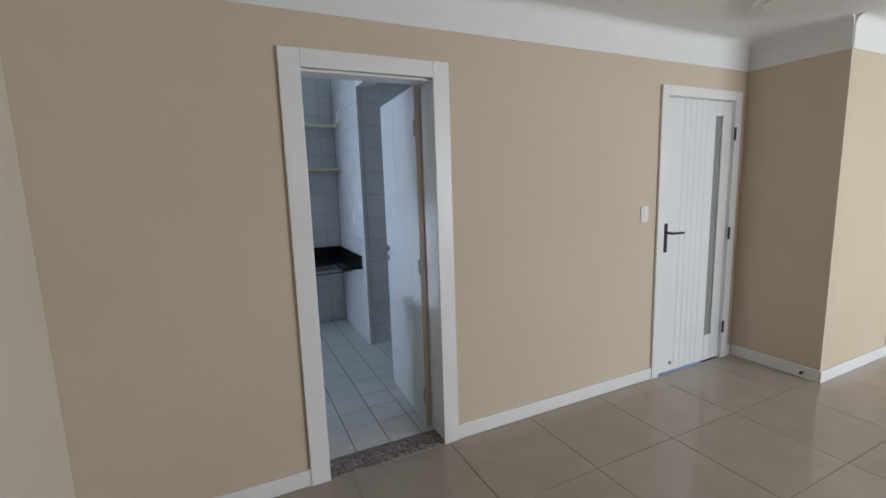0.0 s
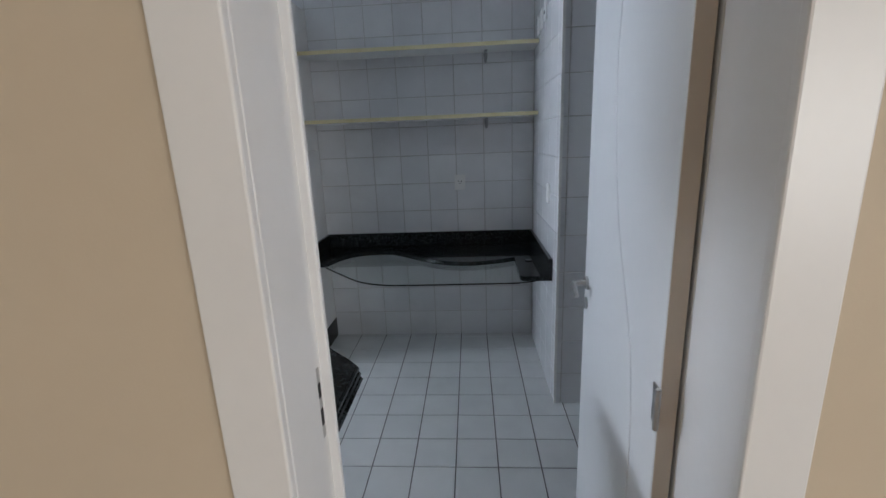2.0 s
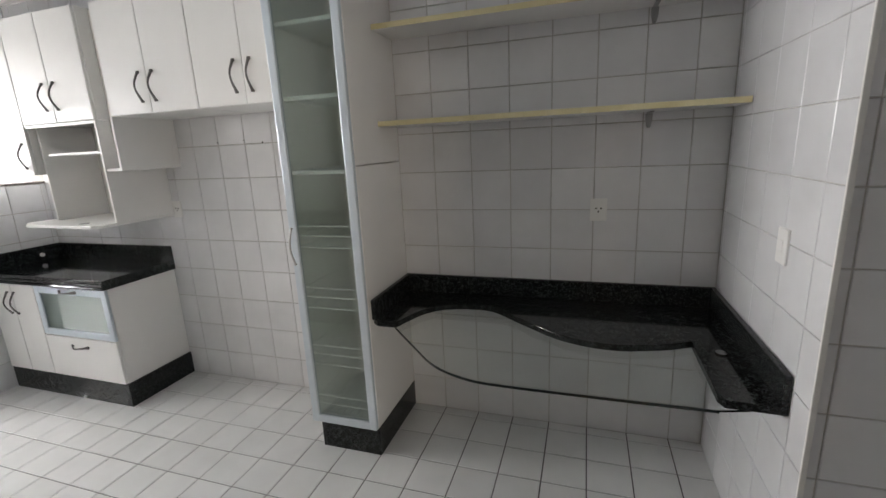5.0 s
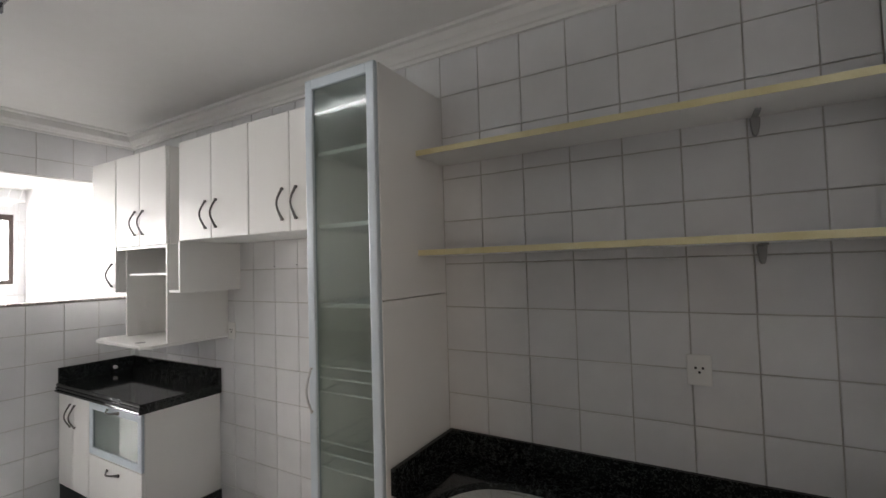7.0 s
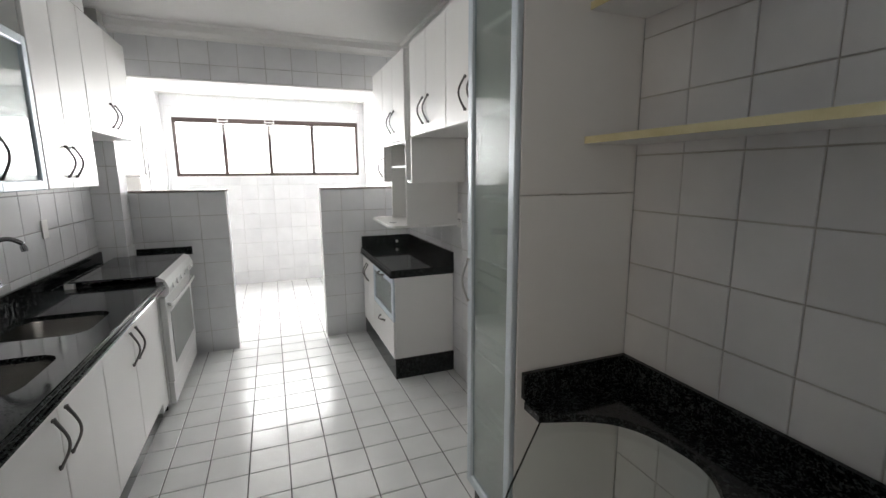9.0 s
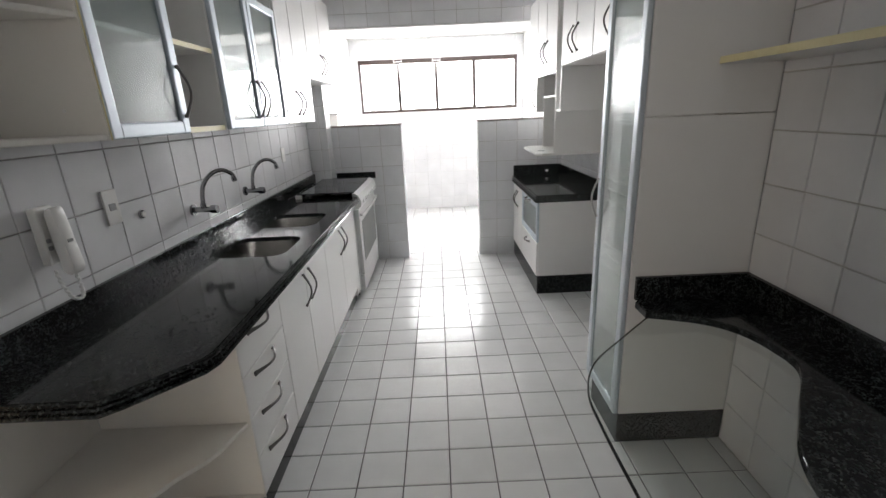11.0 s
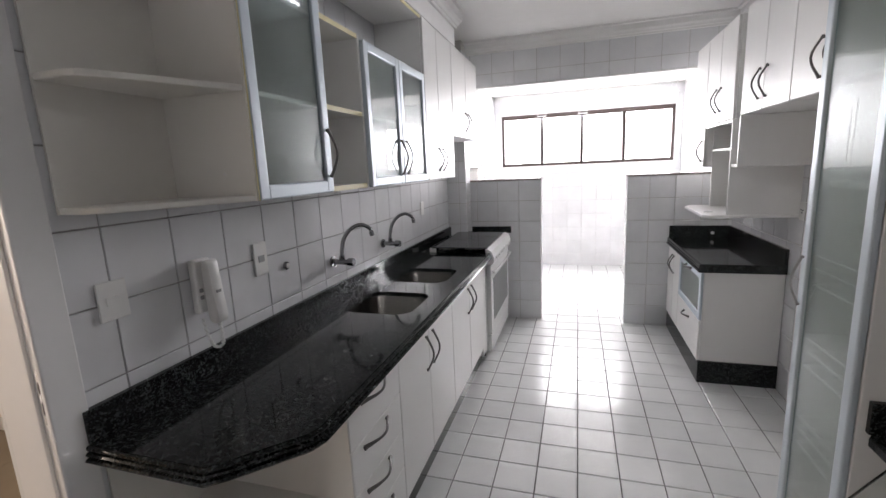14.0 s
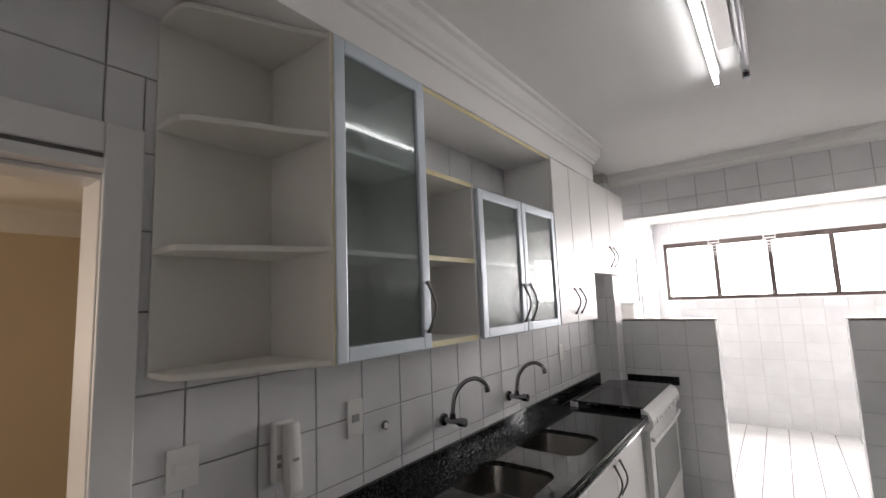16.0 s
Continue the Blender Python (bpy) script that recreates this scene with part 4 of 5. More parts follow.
def worktop(name, at, outline, run, z0, z1, label):
    """A granite slab whose front run carries three stepped beads."""
    t = thing(name, at, label, "worktop")
    part("slab", prism(bmesh.new(), outline, z0 + 0.001, z1, 0.002), GRANITE, t)
    h = (z1 - z0) / 3
    for k in range(3):
        part("edge_bead", sweep(bmesh.new(), [(x, y, z0 + h * (k + 0.5)) for x, y in run], h * 0.49, 0.006 + 0.004 * (2 - k), (0, 0, 1), 8), GRANITE, t, "", True)
    return t


nt = worktop("worktop", (-4.1, 2.4, 0.836), [(-4.694, UB), (-4.694, 2.137), (-3.497, 2.137), (-3.497, UB)], [(-4.69, 2.134), (-3.50, 2.134)], 0.836, 0.90, "black granite worktop with a stepped front edge")
part("upstand", boxes((-4.67, -3.497, UB - 0.022, UB, 0.9005, 1.012), r=0.002), GRANITE, nt)
part("upstand", boxes((-4.694, -4.6705, 2.14, UB, 0.9005, 1.012), r=0.002), GRANITE, nt)
part("pipe_cap", rods(((-4.6705, 2.50, 0.945), (-4.652, 2.50, 0.945), 0.014), sides=14), PLASTIC_WHITE, nt, "small white pipe cap", True)

# ---- south base cupboards ----
SF, SB = 0.575, 0.012
shelfbase = thing("corner_shelf_unit", (-1.05, 0.3, 0), "open white corner shelf unit under the worktop", "shelf unit")
SHAPE = [(-1.248, SB), (-0.888, SB), (-0.888, 0.37), (-0.905, 0.395), (-1.09, 0.53), (-1.13, 0.548), (-1.248, 0.565)]
SHAPE2 = [(-1.248, SB), (-0.893, SB), (-0.893, 0.35), (-0.903, 0.378), (-0.93, 0.398), (-1.0, 0.44), (-1.06, 0.495), (-1.11, 0.522), (-1.248, 0.562)]
part("shelf", prism(bmesh.new(), SHAPE2, 0.512, 0.53, 0.002), LAMINATE_INNER, shelfbase)
part("bottom_shelf", prism(bmesh.new(), SHAPE, 0.168, 0.19, 0.002), LAMINATE_INNER, shelfbase)
panel(shelfbase, "back_panel", -1.248, -0.874, SB - 0.008, SB - 0.0005, 0.19, 0.888, LAMINATE_INNER, 0.0)
part("plinth", prism(bmesh.new(), [(-1.248, SB), (-0.90, SB), (-0.90, 0.38), (-1.03, 0.49), (-1.248, 0.525)], 0.004, 0.1675, 0.002), GRANITE, shelfbase, "black granite plinth")


def base_unit(x0, x1, label, group="south base cupboards"):
    """White base unit with its granite plinth; x0 > x1 runs away from the door."""
    t = thing("base_cupboard", ((x0 + x1) / 2, 0.3, 0), label, "cupboard", group)
    panel(t, "side_panel", x0 - 0.016, x0 - 0.0005, SB, SF - 0.021, 0.168, 0.888)
    panel(t, "side_panel", x1 + 0.0005, x1 + 0.016, SB, SF - 0.021, 0.168, 0.888)
    panel(t, "bottom_panel", x1 + 0.0165, x0 - 0.0165, SB, SF - 0.021, 0.168, 0.184)
    part("plinth", boxes((x1 + 0.0005, x0 - 0.0005, SB, 0.525, 0.004, 0.1675), r=0.001), GRANITE, t, "black granite plinth")
    return t


dr = base_unit(-1.2495, -1.688, "white base unit with four drawers")
panel(dr, "edge_panel", -1.254, -1.2495, SB, SF - 0.002, 0.168, 0.888, LAMINATE_INNER, 0.0)
for a, b in ((0.712, 0.884), (0.536, 0.709), (0.36, 0.533), (0.18, 0.357)):
    d = panel(dr, "drawer", -1.686, -1.2545, SF - 0.019, SF, a, b, LAMINATE, 0.004)
    zc = b - 0.03
    bow_handle(d, (-1.54, SF, zc), (-1.34, SF, zc), (0, 1, 0))
for x0, xm, x1, lab in ((-1.6885, -2.09, -2.53, "white two-door base unit under the sink"), (-2.5305, -2.975, -3.42, "white two-door base unit beside the stove")):
    u = base_unit(x0, x1, lab)
    d = panel(u, "door", xm + 0.0018, x0 - 0.0018, SF - 0.019, SF, 0.175, 0.884, LAMINATE, 0.0045)
    bow_handle(d, (xm + 0.05, SF, 0.64), (xm + 0.05, SF, 0.825), (0, 1, 0))
    d = panel(u, "door", x1 + 0.0018, xm - 0.0018, SF - 0.019, SF, 0.175, 0.884, LAMINATE, 0.0045)
    bow_handle(d, (xm - 0.05, SF, 0.64), (xm - 0.05, SF, 0.825), (0, 1, 0))
fl = thing("filler_panel", (-3.49, 0.3, 0), "white filler panel beside the stove", "panel")
panel(fl, "board", -3.565, -3.4225, 0.08, SF - 0.006, 0.10, 0.888)
part("plinth", boxes((-3.56, -3.4225, SB, 0.525, 0.004, 0.0995)), GRANITE, fl)

# ---- south worktop with two sink bowls ----
CT, CB, CFY = 0.942, 0.892, 0.605
bowls = [(-2.385, -2.0, 0.125, 0.505), (-2.995, -2.61, 0.125, 0.505)]
wt = thing("worktop", (-2.2, 0.3, CB), "long black granite worktop with a stepped front edge", "worktop")


def rounded(x0, x1, y0, y1, r, n=5):
    pts = []
    for cx, cy, a in ((x1 - r, y1 - r, 0), (x0 + r, y1 - r, 90), (x0 + r, y0 + r, 180), (x1 - r, y0 + r, 270)):
        pts += [(cx + r * math.cos(radians(a + 90 * k / n)), cy + r * math.sin(radians(a + 90 * k / n))) for k in range(n + 1)]
    return pts


def holed_plate(bm, x0, x1, y0, y1, hole, z0, z1):
    """A rectangular plate with one rounded hole through it, its inner rim standing z0 to z1."""
    inner = hole
    cx, cy = (x0 + x1) / 2, (y0 + y1) / 2
    outer = []
    for x, y in inner:
        dx, dy = x - cx, y - cy
        k = min((x1 - cx) / abs(dx) if abs(dx) > 1e-9 else 1e9, (y1 - cy) / abs(dy) if abs(dy) > 1e-9 else 1e9)
        outer.append((cx + dx * k, cy + dy * k))
    for corner in ((x0, y0), (x1, y0), (x1, y1), (x0, y1)):
        i = min(range(len(outer)), key=lambda j: (outer[j][0] - corner[0]) ** 2 + (outer[j][1] - corner[1]) ** 2)
        outer[i] = corner
    for z, flip in ((z1, False), (z0, True)):
        a, b = [bm.verts.new((x, y, z)) for x, y in inner], [bm.verts.new((x, y, z)) for x, y in outer]
        for i in range(len(inner)):
            j = (i + 1) % len(inner)
            bm.faces.new((a[i], b[i], b[j], a[j]) if not flip else (a[j], b[j], b[i], a[i]))
        if not flip:
            top = a
        else:
            for i in range(len(inner)):
                j = (i + 1) % len(inner)
                bm.faces.new((top[i], top[j], a[j], a[i]))
    return bm


bm = bmesh.new()
prism(bm, [(-1.90, 0.004), (-0.836, 0.004), (-0.836, 0.415), (-0.868, 0.449), (-1.02, 0.59), (-1.06, CFY), (-1.90, CFY)], CB, CT)
for x0, x1, y0, y1 in bowls:
    edge0, edge1 = (-2.495, -1.90) if x0 > -2.5 else (-3.09, -2.495)
    holed_plate(bm, edge0, edge1, 0.004, CFY, rounded(x0, x1, y0, y1, 0.085), CT - 0.024, CT)
box(bm, -3.585, -3.09, 0.004, CFY, CB, CT)
part("slab", bm, GRANITE, wt)
run = [(-0.834, 0.01), (-0.833, 0.415), (-0.866, 0.453), (-1.018, 0.594), (-1.06, 0.61), (-3.585, 0.61)]
h = (CT - CB) / 3
for k in range(3):
    part("edge_bead", sweep(bmesh.new(), [(x, y, CB + h * (k + 0.5)) for x, y in run], h * 0.49, 0.007 + 0.004 * (2 - k), (0, 0, 1), 8), GRANITE, wt, "", True)
part("upstand", boxes((-4.50, -0.836, 0.003, 0.024, CT + 0.0005, 1.038), r=0.002), GRANITE, wt)
part("upstand", boxes((-4.694, -4.672, 0.21, 0.63, CT + 0.0005, 1.012), r=0.002), GRANITE, wt)
part("ledge", boxes((-4.672, -3.60, 0.024, 0.075, CB, CT)), GRANITE, wt)
for i, (x0, x1, y0, y1) in enumerate(bowls):
    sk = thing("sink_bowl", ((x0 + x1) / 2, 0.31, CT - 0.165), "brushed stainless steel sink bowl set in the granite", "sink", "two sink bowls")
    bm = bmesh.new()
    loops = []
    for z, grow, r in ((CT - 0.0245, 0.006, 0.09), (CT - 0.10, 0.0, 0.085), (CT - 0.15, -0.008, 0.08), (CT - 0.165, -0.03, 0.06)):
        loops.append([bm.verts.new((x, y, z)) for x, y in rounded(x0 - grow, x1 + grow, y0 - grow, y1 + grow, r)])
    for a, b in zip(loops, loops[1:]):
        for j in range(len(a)):
            q = (j + 1) % len(a)
            bm.faces.new((a[j], b[j], b[q], a[q]))
    bm.faces.new(loops[-1])
    part("bowl", bm, STEEL, sk, "", True)
    part("drain", rods((((x0 + x1) / 2, 0.31, CT - 0.1645), ((x0 + x1) / 2, 0.31, CT - 0.158), 0.045), sides=24), CHROME, sk, "", True)

# ---- taps, wall plates, intercom ----
tap = thing("tap", (-2.178, 0.0, 1.165), "chrome wall tap with a swan-neck spout", "tap", "two wall taps")
tx = -2.178
part("flange", rods(((tx, 0.0008, 1.165), (tx, 0.012, 1.165), 0.030), sides=20), CHROME, tap, "", True)
part("body", rods(((tx, 0.012, 1.165), (tx, 0.10, 1.165), 0.015), sides=14), CHROME, tap, "", True)
part("knob", rods(((tx, 0.10, 1.165), (tx, 0.135, 1.165), 0.022), sides=8), CHROME, tap, "chrome ridged knob", True)
part("spout", sweep(bmesh.new(), smooth_line([(tx, 0.062, 1.170), (tx, 0.064, 1.220), (tx - 0.006, 0.078, 1.290), (tx - 0.03, 0.115, 1.345), (tx - 0.065, 0.16, 1.362), (tx - 0.095, 0.195, 1.338), (tx - 0.10, 0.202, 1.315)], 6), 0.011, 0.011, (1, 0, 0), 10), CHROME, tap, "", True)
part("nozzle", rods(((tx - 0.099, 0.201, 1.320), (tx - 0.102, 0.205, 1.296), 0.014), sides=12), CHROME, tap, "", True)
part("nut", rods(((tx, 0.062, 1.175), (tx, 0.063, 1.200), 0.015), sides=8), CHROME, tap, "", True)
copy_thing(tap, pose(-2.835, 0.0, 1.152))
wall_plate("light_switch", (-0.979, 0.0, 1.312), (-1, 0, 0), (0, 1, 0), 0.087, 0.115, "white switch plate beside the door frame", "switch", "", [(0, 0, 0.022, 0.012, PLASTIC_WHITE, "rocker")])
wall_plate("socket", (-1.61, 0.0, 1.302), (-1, 0, 0), (0, 1, 0), 0.078, 0.14, "white socket plate over the worktop", "socket", "kitchen sockets", [(0, 0, 0.018, 0.014, PLASTIC_GREY, "pin_hole")])
wall_plate("socket", (-3.68, 0.0, 1.312), (-1, 0, 0), (0, 1, 0), 0.075, 0.115, "white socket plate near the stove", "socket", "kitchen sockets")
valve = thing("pipe_stub", (-1.775, 0.0, 1.235), "small chrome capped pipe stub in the tiles", "pipe")
part("ring", rods(((-1.775, 0.0008, 1.235), (-1.775, 0.008, 1.235), 0.019), sides=20), CHROME, valve, "", True)
part("cap", rods(((-1.775, 0.008, 1.235), (-1.775, 0.014, 1.235), 0.012), sides=14), PLASTIC_WHITE, valve, "", True)
phone = thing("intercom", (-1.31, 0.0, 1.24), "white wall intercom with its handset and curly cord", "intercom")
part("base", boxes((-1.355, -1.282, 0.0008, 0.032, 1.165, 1.36), r=0.008), PLASTIC_WHITE, phone)
profile = smooth_line([(0.034, 0, 1.335), (0.042, 0, 1.352), (0.062, 0, 1.350), (0.070, 0, 1.30), (0.074, 0, 1.24), (0.080, 0, 1.19), (0.083, 0, 1.15), (0.074, 0, 1.128), (0.055, 0, 1.126), (0.040, 0, 1.142), (0.038, 0, 1.19), (0.034, 0, 1.25)], 4)
bm = prism(bmesh.new(), [(p.x, p.z) for p in profile], -1.356, -1.306, 0.006)
bm.transform(Matrix(((0, 0, 1, 0), (1, 0, 0, 0), (0, 1, 0, 0), (0, 0, 0, 1))))
hs = part("handset", bm, PLASTIC_WHITE, phone, "bulky rounded white handset", True)
part("nameplate", boxes((-1.343, -1.322, 0.0735, 0.0765, 1.236, 1.246)), PLASTIC_GREY, hs)
for z in (1.225, 1.25):
    part("button", boxes((-1.303, -1.290, 0.032, 0.038, z - 0.007, z + 0.007), r=0.001), PLASTIC_GREY, phone)
loop = smooth_line([(-1.29, 0.03, 1.15), (-1.288, 0.045, 1.09), (-1.297, 0.06, 1.045), (-1.325, 0.065, 1.04), (-1.337, 0.06, 1.075), (-1.330, 0.06, 1.135)], 10)
part("cord", sweep(bmesh.new(), [p + Vector((0.003 * math.cos(i * 1.9), 0.003 * math.sin(i * 1.9), 0)) for i, p in enumerate(loop)], 0.0055, 0.0055, (1, 0, 0), 6), CORD_WHITE, phone, "white curly cord", True)

for piece in (phone,):
    piece.location += Vector((0.036, 0, 0.012))

# ---- stove ----
SX0, SX1, SFY = -3.60, -4.56, 0.60
st = thing("stove", (-4.08, 0.34, 0), "white gas stove with its dark glass lid closed", "stove")
part("body", boxes((SX1, SX0, 0.08, SFY - 0.03, 0.06, 0.90), r=0.006), STOVE_WHITE, st)
part("hob", boxes((SX1 + 0.01, SX0 - 0.01, 0.085, SFY - 0.02, 0.9005, 0.915), r=0.003), STEEL, st, "steel hob plate")
for bx in (-3.80, -4.08, -4.36):
    for by in (0.20, 0.43):
        b = part("burner", rods(((bx, by, 0.9155), (bx, by, 0.93), 0.042), sides=18), BLACK_METAL, st, "", True)
        part("grate", rods(*[((bx + 0.09 * math.cos(a), by + 0.09 * math.sin(a), 0.938), (bx - 0.09 * math.cos(a), by - 0.09 * math.sin(a), 0.938), 0.004) for a in (0.4, 1.2, 2.0, 2.8)], sides=6), PLASTIC_GREY, b, "grey pan grate")
part("side_trim", boxes((SX0 - 0.009, SX0 + 0.001, 0.085, SFY - 0.02, 0.9155, 0.926), r=0.003), STOVE_WHITE, st, "white enamel hob trim")
lid = part("lid", boxes((SX1 + 0.005, SX0 - 0.005, 0.10, SFY - 0.015, 0.972, 0.982), r=0.003), STOVE_GLASS, st, "dark glass lid")
part("lid_hinge", boxes((SX0 - 0.045, SX0 - 0.005, 0.078, 0.13, 0.9155, 0.972), r=0.008), STOVE_WHITE, lid, "white lid hinge")
part("lid_hinge", boxes((SX1 + 0.005, SX1 + 0.045, 0.078, 0.13, 0.9155, 0.972), r=0.008), STOVE_WHITE, lid)
bm = prism(bmesh.new(), [(0, 0), (0.045, 0.0), (0.068, 0.02), (0.072, 0.06), (0.05, 0.115), (0.015, 0.135), (0, 0.135)], 0, SX0 - SX1)
bm.transform(Matrix(((0, 0, 1, SX1), (1, 0, 0, SFY - 0.03), (0, 1, 0, 0.835), (0, 0, 0, 1))))
part("control_panel", bm, STOVE_WHITE, st, "rounded white control panel")
for k in range(6):
    x = SX0 - 0.12 - 0.145 * k
    part("knob", rods(((x, SFY + 0.036, 0.885), (x, SFY + 0.050, 0.888), 0.019), sides=16), STOVE_WHITE, st, "", True)
od = part("oven_door", boxes((SX1 + 0.01, SX0 - 0.01, SFY - 0.0295, SFY + 0.012, 0.225, 0.825), r=0.008), STOVE_WHITE, st, "white oven door with a dark window")
part("oven_window", boxes((SX1 + 0.10, SX0 - 0.10, SFY + 0.011, SFY + 0.0155, 0.33, 0.70), r=0.001), OVEN_GLASS, od, "smoked oven glass")
part("oven_handle", sweep(bmesh.new(), smooth_line([(SX0 - 0.05, SFY + 0.012, 0.772), (SX0 - 0.06, SFY + 0.045, 0.774), (-4.08, SFY + 0.055, 0.775), (SX1 + 0.06, SFY + 0.045, 0.774), (SX1 + 0.05, SFY + 0.012, 0.772)], 6), 0.013, 0.009, (0, 0, 1)), STOVE_WHITE, od, "", True)
part("lower_panel", boxes((SX1 + 0.012, SX0 - 0.012, SFY - 0.0295, SFY + 0.006, 0.065, 0.222), r=0.006), STOVE_WHITE, st)
for x in (SX0 - 0.06, SX1 + 0.06):
    for y in (0.14, 0.52):
        part("leg", rods(((x, y, 0.004), (x, y, 0.06), 0.018)), BLACK_METAL, st, "", True)

# ---- south wall cupboards ----
VF, VB = 0.338, 0.003
TOP, BOT = 2.608, 1.571
cs = thing("corner_wall_shelf", (-1.06, 0.15, BOT), "open white corner wall shelf with rounded boards", "shelf unit")
SH = [(-1.243, 0.012), (-0.884, 0.012), (-0.884, 0.11), (-0.892, 0.14), (-0.918, 0.165), (-1.06, 0.235), (-1.13, 0.262), (-1.243, 0.325)]
for z in (BOT, 1.905, 2.262, 2.59):
    part("board", prism(bmesh.new(), SH, z, z + 0.018, 0.004), LAMINATE_INNER, cs)
panel(cs, "back_panel", -1.243, -0.882, VB, 0.0115, BOT, TOP, LAMINATE_INNER, 0.0)
panel(cs, "side_panel", -1.252, -1.2435, VB, 0.332, BOT, TOP, LAMINATE_INNER, 0.001)
for z in (1.66, 2.39):
    part("screw_cap", rods(((-1.2434, 0.22, z), (-1.2415, 0.22, z), 0.005), sides=10), PLASTIC_WHITE, cs)
gc = thing("glass_cupboard", (-1.48, 0.17, BOT), "wall cupboard with a tall frosted glass door", "cupboard", "south glass cupboards")
panel(gc, "side_panel", -1.270, -1.2525, VB, VF - 0.026, BOT, TOP)
panel(gc, "side_panel", -1.701, -1.685, VB, VF - 0.026, BOT, TOP)
panel(gc, "back_panel", -1.6845, -1.2705, VB, 0.010, BOT, TOP, LAMINATE_INNER, 0.0)
for z in (BOT, 1.905, 2.245, TOP - 0.018):
    panel(gc, "shelf", -1.6845, -1.2705, 0.0105, VF - 0.04, z, z + 0.018)
panel(gc, "edge_strip", -1.2525, -1.2505, 0.31, VF - 0.002, BOT, TOP, EDGE_CREAM, 0.0)
d = glass_door(gc, -1.701, -1.253, VF - 0.024, VF, BOT, TOP, 0.048)
bow_handle(d, (-1.678, VF, BOT + 0.06), (-1.678, VF, BOT + 0.25), (0, 1, 0))
oc = thing("open_cupboard", (-1.88, 0.16, BOT), "open wall unit with yellowed board edges", "shelf unit")
panel(oc, "side_panel", -2.062, -2.046, VB, 0.318, BOT, 2.272)
panel(oc, "back_panel", -2.0455, -1.7015, VB, 0.010, BOT, 2.272, LAMINATE_INNER, 0.0)
for z, t in ((BOT, 0.022), (1.905, 0.02), (2.252, 0.02)):
    panel(oc, "shelf", -2.0455, -1.7015, 0.0105, 0.312, z, z + t, LAMINATE_INNER, 0.0)
    panel(oc, "edge_band", -2.0455, -1.7015, 0.3125, 0.3155, z, z + t, EDGE_CREAM, 0.0, "yellowed edge band")
bt = thing("top_board", (-2.32, 0.17, 2.595), "long white top board with a yellowed edge", "board")
panel(bt, "board", -2.925, -1.7025, 0.012, 0.325, 2.588, 2.606)
panel(bt, "edge_band", -2.925, -1.7025, 0.3255, 0.3285, 2.588, 2.606, EDGE_CREAM, 0.0, "yellowed edge band")
gp = thing("glass_cupboard", (-2.5, 0.17, BOT), "wall cupboard with a pair of glass doors", "cupboard", "south glass cupboards")
panel(gp, "side_panel", -2.079, -2.0625, VB, VF - 0.026, BOT, 2.252)
panel(gp, "side_panel", -2.924, -2.908, VB, VF - 0.026, BOT, 2.252)
panel(gp, "back_panel", -2.9075, -2.0795, VB, 0.010, BOT, 2.252, LAMINATE_INNER, 0.0)
for z in (BOT, 1.905, 2.234):
    panel(gp, "shelf", -2.9075, -2.0795, 0.0105, VF - 0.04, z, z + 0.018)
d = glass_door(gp, -2.492, -2.064, VF - 0.024, VF, BOT, 2.252, 0.046)
bow_handle(d, (-2.456, VF, BOT + 0.05), (-2.456, VF, BOT + 0.245), (0, 1, 0))
d = glass_door(gp, -2.924, -2.496, VF - 0.024, VF, BOT, 2.252, 0.046)
bow_handle(d, (-2.532, VF, BOT + 0.05), (-2.532, VF, BOT + 0.245), (0, 1, 0))
# the plain pairs are mirrored: their doors open away from one another
for x0, x1, xm, z0, lab in ((-3.592, -2.93, -3.215, BOT, "white two-door wall cupboard beside the glass cupboards"), (-4.50, -3.596, -4.05, 1.90, "short white two-door wall cupboard over the stove")):
    wall_cupboard("wall_cupboard", x0, x1, z0, 2.604, VF, VB, [x0, xm, x1], lab, "south wall cupboards", low=0.055)

# ---- fluorescent ceiling light ----
fx = thing("fluorescent_light", (-2.38, 1.30, CEIL), "ceiling light with one lit fluorescent tube and an empty holder", "lamp")
part("backplate", boxes((-2.70, -2.03, 1.265, 1.335, CEIL - 0.028, CEIL - 0.0005), r=0.003), NICKEL, fx, "grey ballast plate")
for y, lit in ((1.236, True), (1.362, False)):
    ch = part("channel", boxes((-2.98, -1.78, y - 0.02, y + 0.02, CEIL - 0.024, CEIL - 0.0006), r=0.003), STEEL if not lit else PAINT_WHITE, fx, "metal tube channel")
    for x in (-2.995, -1.765):
        part("holder", boxes((x - 0.012, x + 0.012, y - 0.016, y + 0.016, CEIL - 0.075, CEIL - 0.001), r=0.004), CHROME, ch, "tube holder")
    if lit:
        part("tube", rods(((-2.98, y, CEIL - 0.045), (-1.78, y, CEIL - 0.045), 0.0125), sides=18), TUBE, fx, "glowing white tube", True)
    else:
        part("reflector", sweep(bmesh.new(), [(-2.97, y, CEIL - 0.04), (-1.79, y, CEIL - 0.04)], 0.016, 0.014, (0, 1, 0), 10), CHROME, fx, "dark unlit tube")

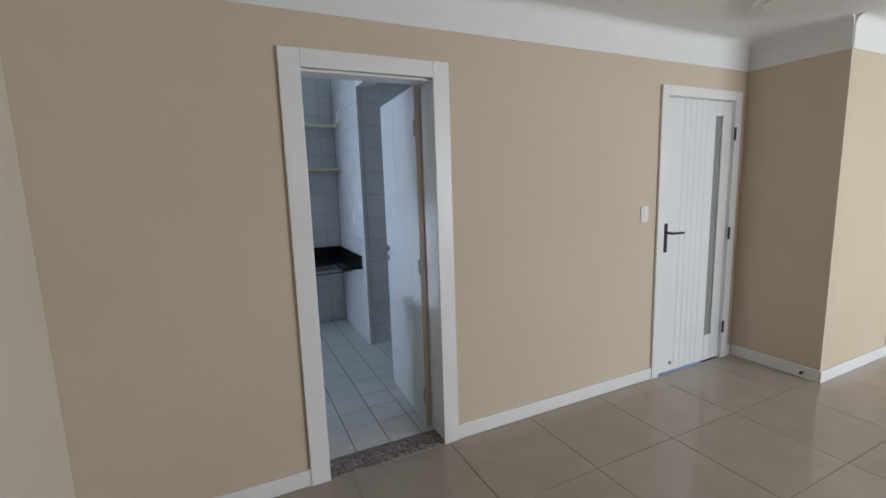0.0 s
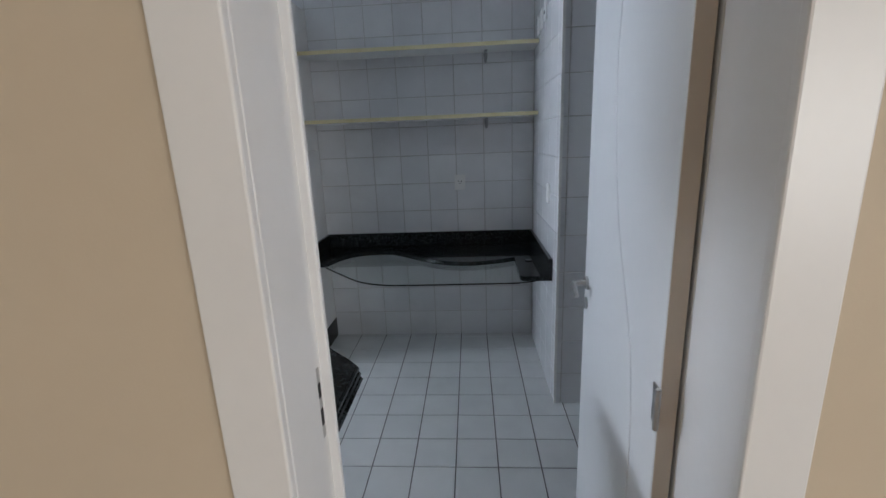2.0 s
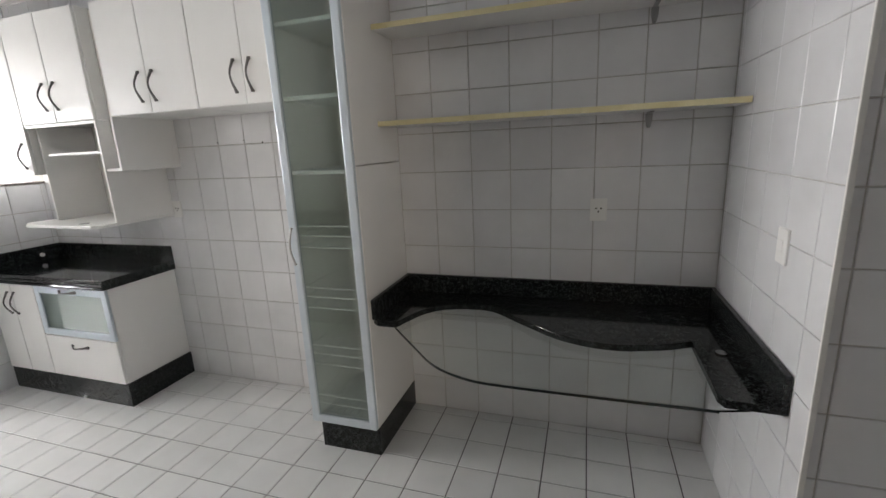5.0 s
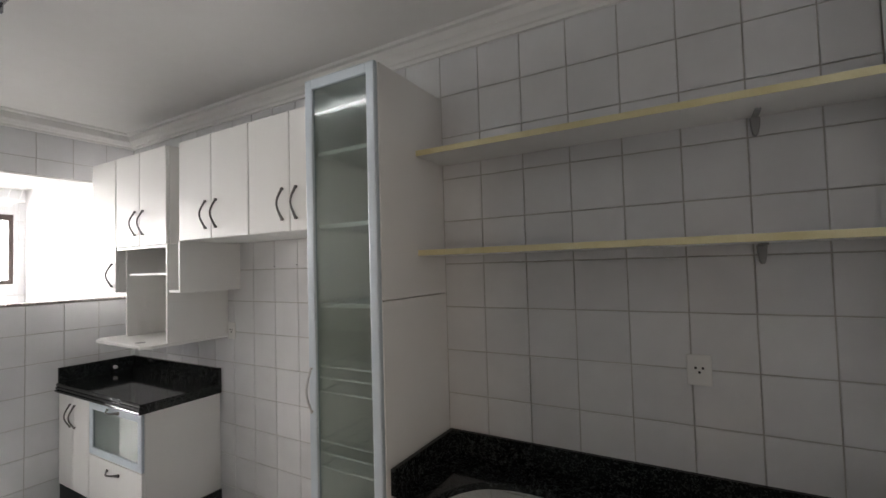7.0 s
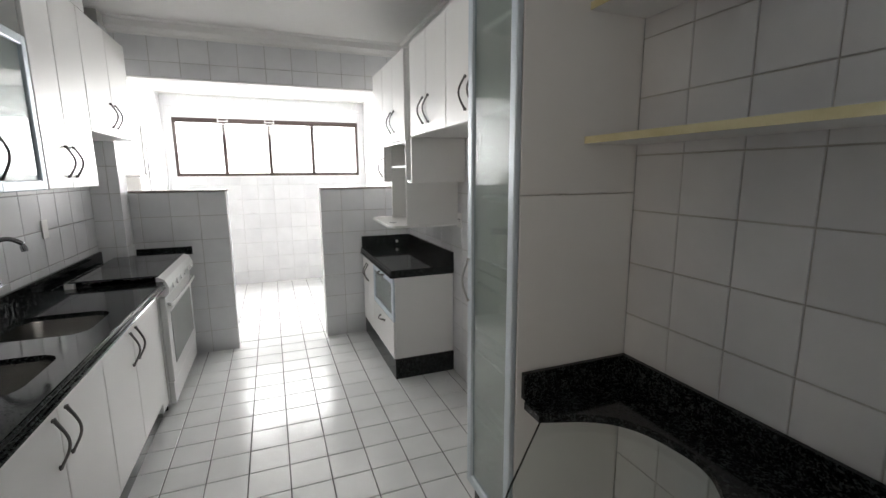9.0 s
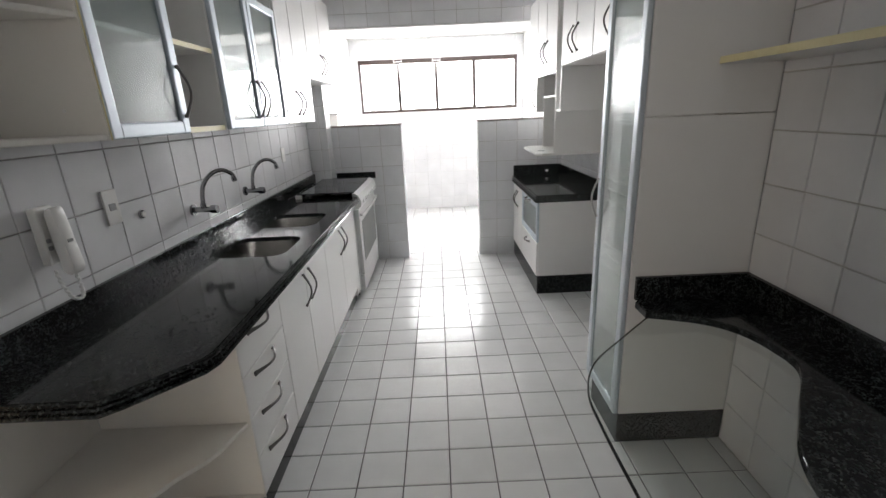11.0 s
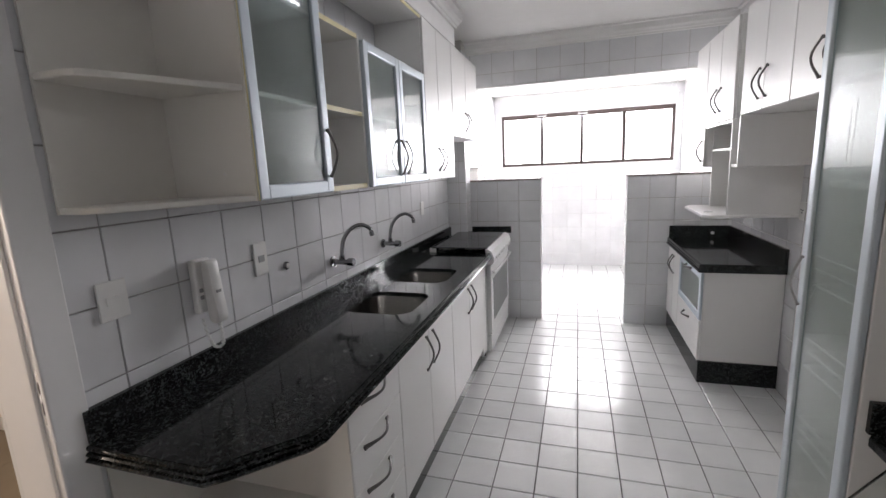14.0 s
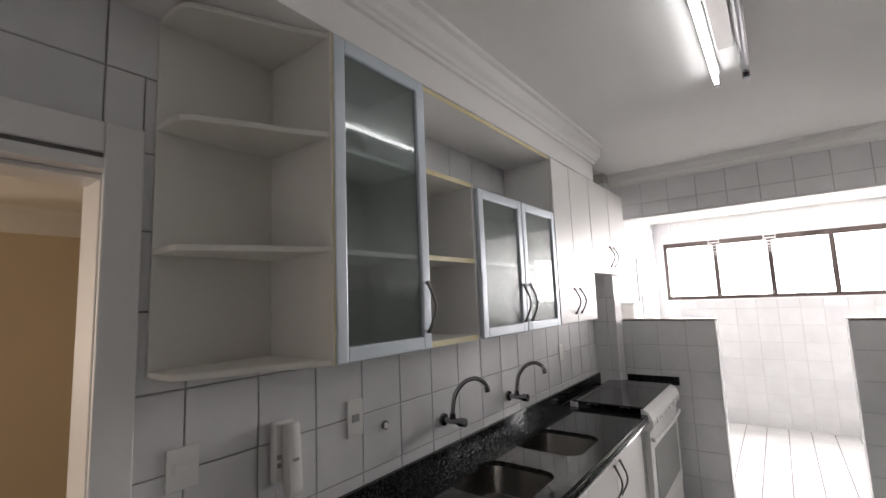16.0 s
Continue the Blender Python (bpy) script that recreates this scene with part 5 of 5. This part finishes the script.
# ---- laundry things ----
rack = thing("clothes_rack", (-6.9, 1.4, 2.45), "white ceiling clothes rack with slack lines", "clothes rack")
for x in (-7.15, -6.75):
    part("bar", rods(((x, 0.25, 2.47), (x, 2.55, 2.50), 0.011)), CORD_WHITE, rack, "", True)
for k in range(6):
    x = -7.13 + 0.075 * k
    part("line", sweep(bmesh.new(), smooth_line([(x, 0.27, 2.47), (x, 0.9, 2.45 - 0.008 * k), (x, 1.4, 2.44 - 0.012 * k), (x, 2.0, 2.465), (x, 2.53, 2.495)], 4), 0.0028, 0.0028, (1, 0, 0), 6), CORD_WHITE, rack, "", True)
for x, y in ((-7.15, 0.3), (-6.75, 0.3), (-7.15, 2.5), (-6.75, 2.5)):
    part("cord", rods(((x, y, 2.48), (x + 0.03, y + 0.05, 2.72), 0.0035), sides=6), CORD_WHITE, rack)
for y in (0.76, 1.36):
    for k in range(6):
        z = 2.40 - 0.04 * k
        part("rung", rods(((-7.2, y - 0.055, z), (-7.2, y + 0.055, z), 0.006), sides=6), CORD_WHITE, rack)
    part("hanger_rail", rods(((-7.2, y - 0.06, 2.46), (-7.2, y - 0.06, 2.17), 0.005), sides=6), CORD_WHITE, rack)
    part("hanger_rail", rods(((-7.2, y + 0.06, 2.46), (-7.2, y + 0.06, 2.17), 0.005), sides=6), CORD_WHITE, rack)
ld = setting("door_2", boxes((-6.98, -6.30, 0.0005, 0.03, 0.004, 2.12), r=0.003), DOOR_GREY, "plain grey closed door in the laundry side wall", "door")
part("casing", boxes((-7.05, -6.985, 0.0006, 0.02, 0.004, 2.19), r=0.003), PAINT_TRIM, ld)
part("casing", boxes((-6.295, -6.23, 0.0006, 0.02, 0.004, 2.19), r=0.003), PAINT_TRIM, ld)
part("casing", boxes((-6.9845, -6.2955, 0.0006, 0.02, 2.122, 2.19), r=0.003), PAINT_TRIM, ld)
tank = thing("laundry_cistern", (-5.55, 0.1, 1.35), "white plastic cistern on the laundry wall", "cistern")
part("box", boxes((-5.72, -5.40, 0.002, 0.14, 1.32, 1.62), r=0.02), PLASTIC_WHITE, tank)
part("lid", boxes((-5.725, -5.395, 0.002, 0.145, 1.6205, 1.64), r=0.005), PLASTIC_WHITE, tank)

# ---- outside, far off ----
tower = tagged(new("apartment_block"), "pale distant apartment block behind the laundry window", "building")
tower.location = (-70, 16, -20)
ORIGIN[tower.name] = Vector((-70, 16, -20))
part("wall", boxes((-80, -70, 10, 24, -20, 22)), OUTSIDE, tower)
for k in range(9):
    for j in range(3):
        part("window", boxes((-69.98, -69.9, 11.5 + 4.2 * j, 13.6 + 4.2 * j, -8 + 3 * k, -6.6 + 3 * k)), PLASTIC_GREY, tower)
setting("ground", boxes((-400, 400, -400, 400, -21, -20)), OUTSIDE, "pale distant ground far below the flat", "ground")

# ---- the tiles, last ----
for job in JOBS:
    lay_tiles(job)
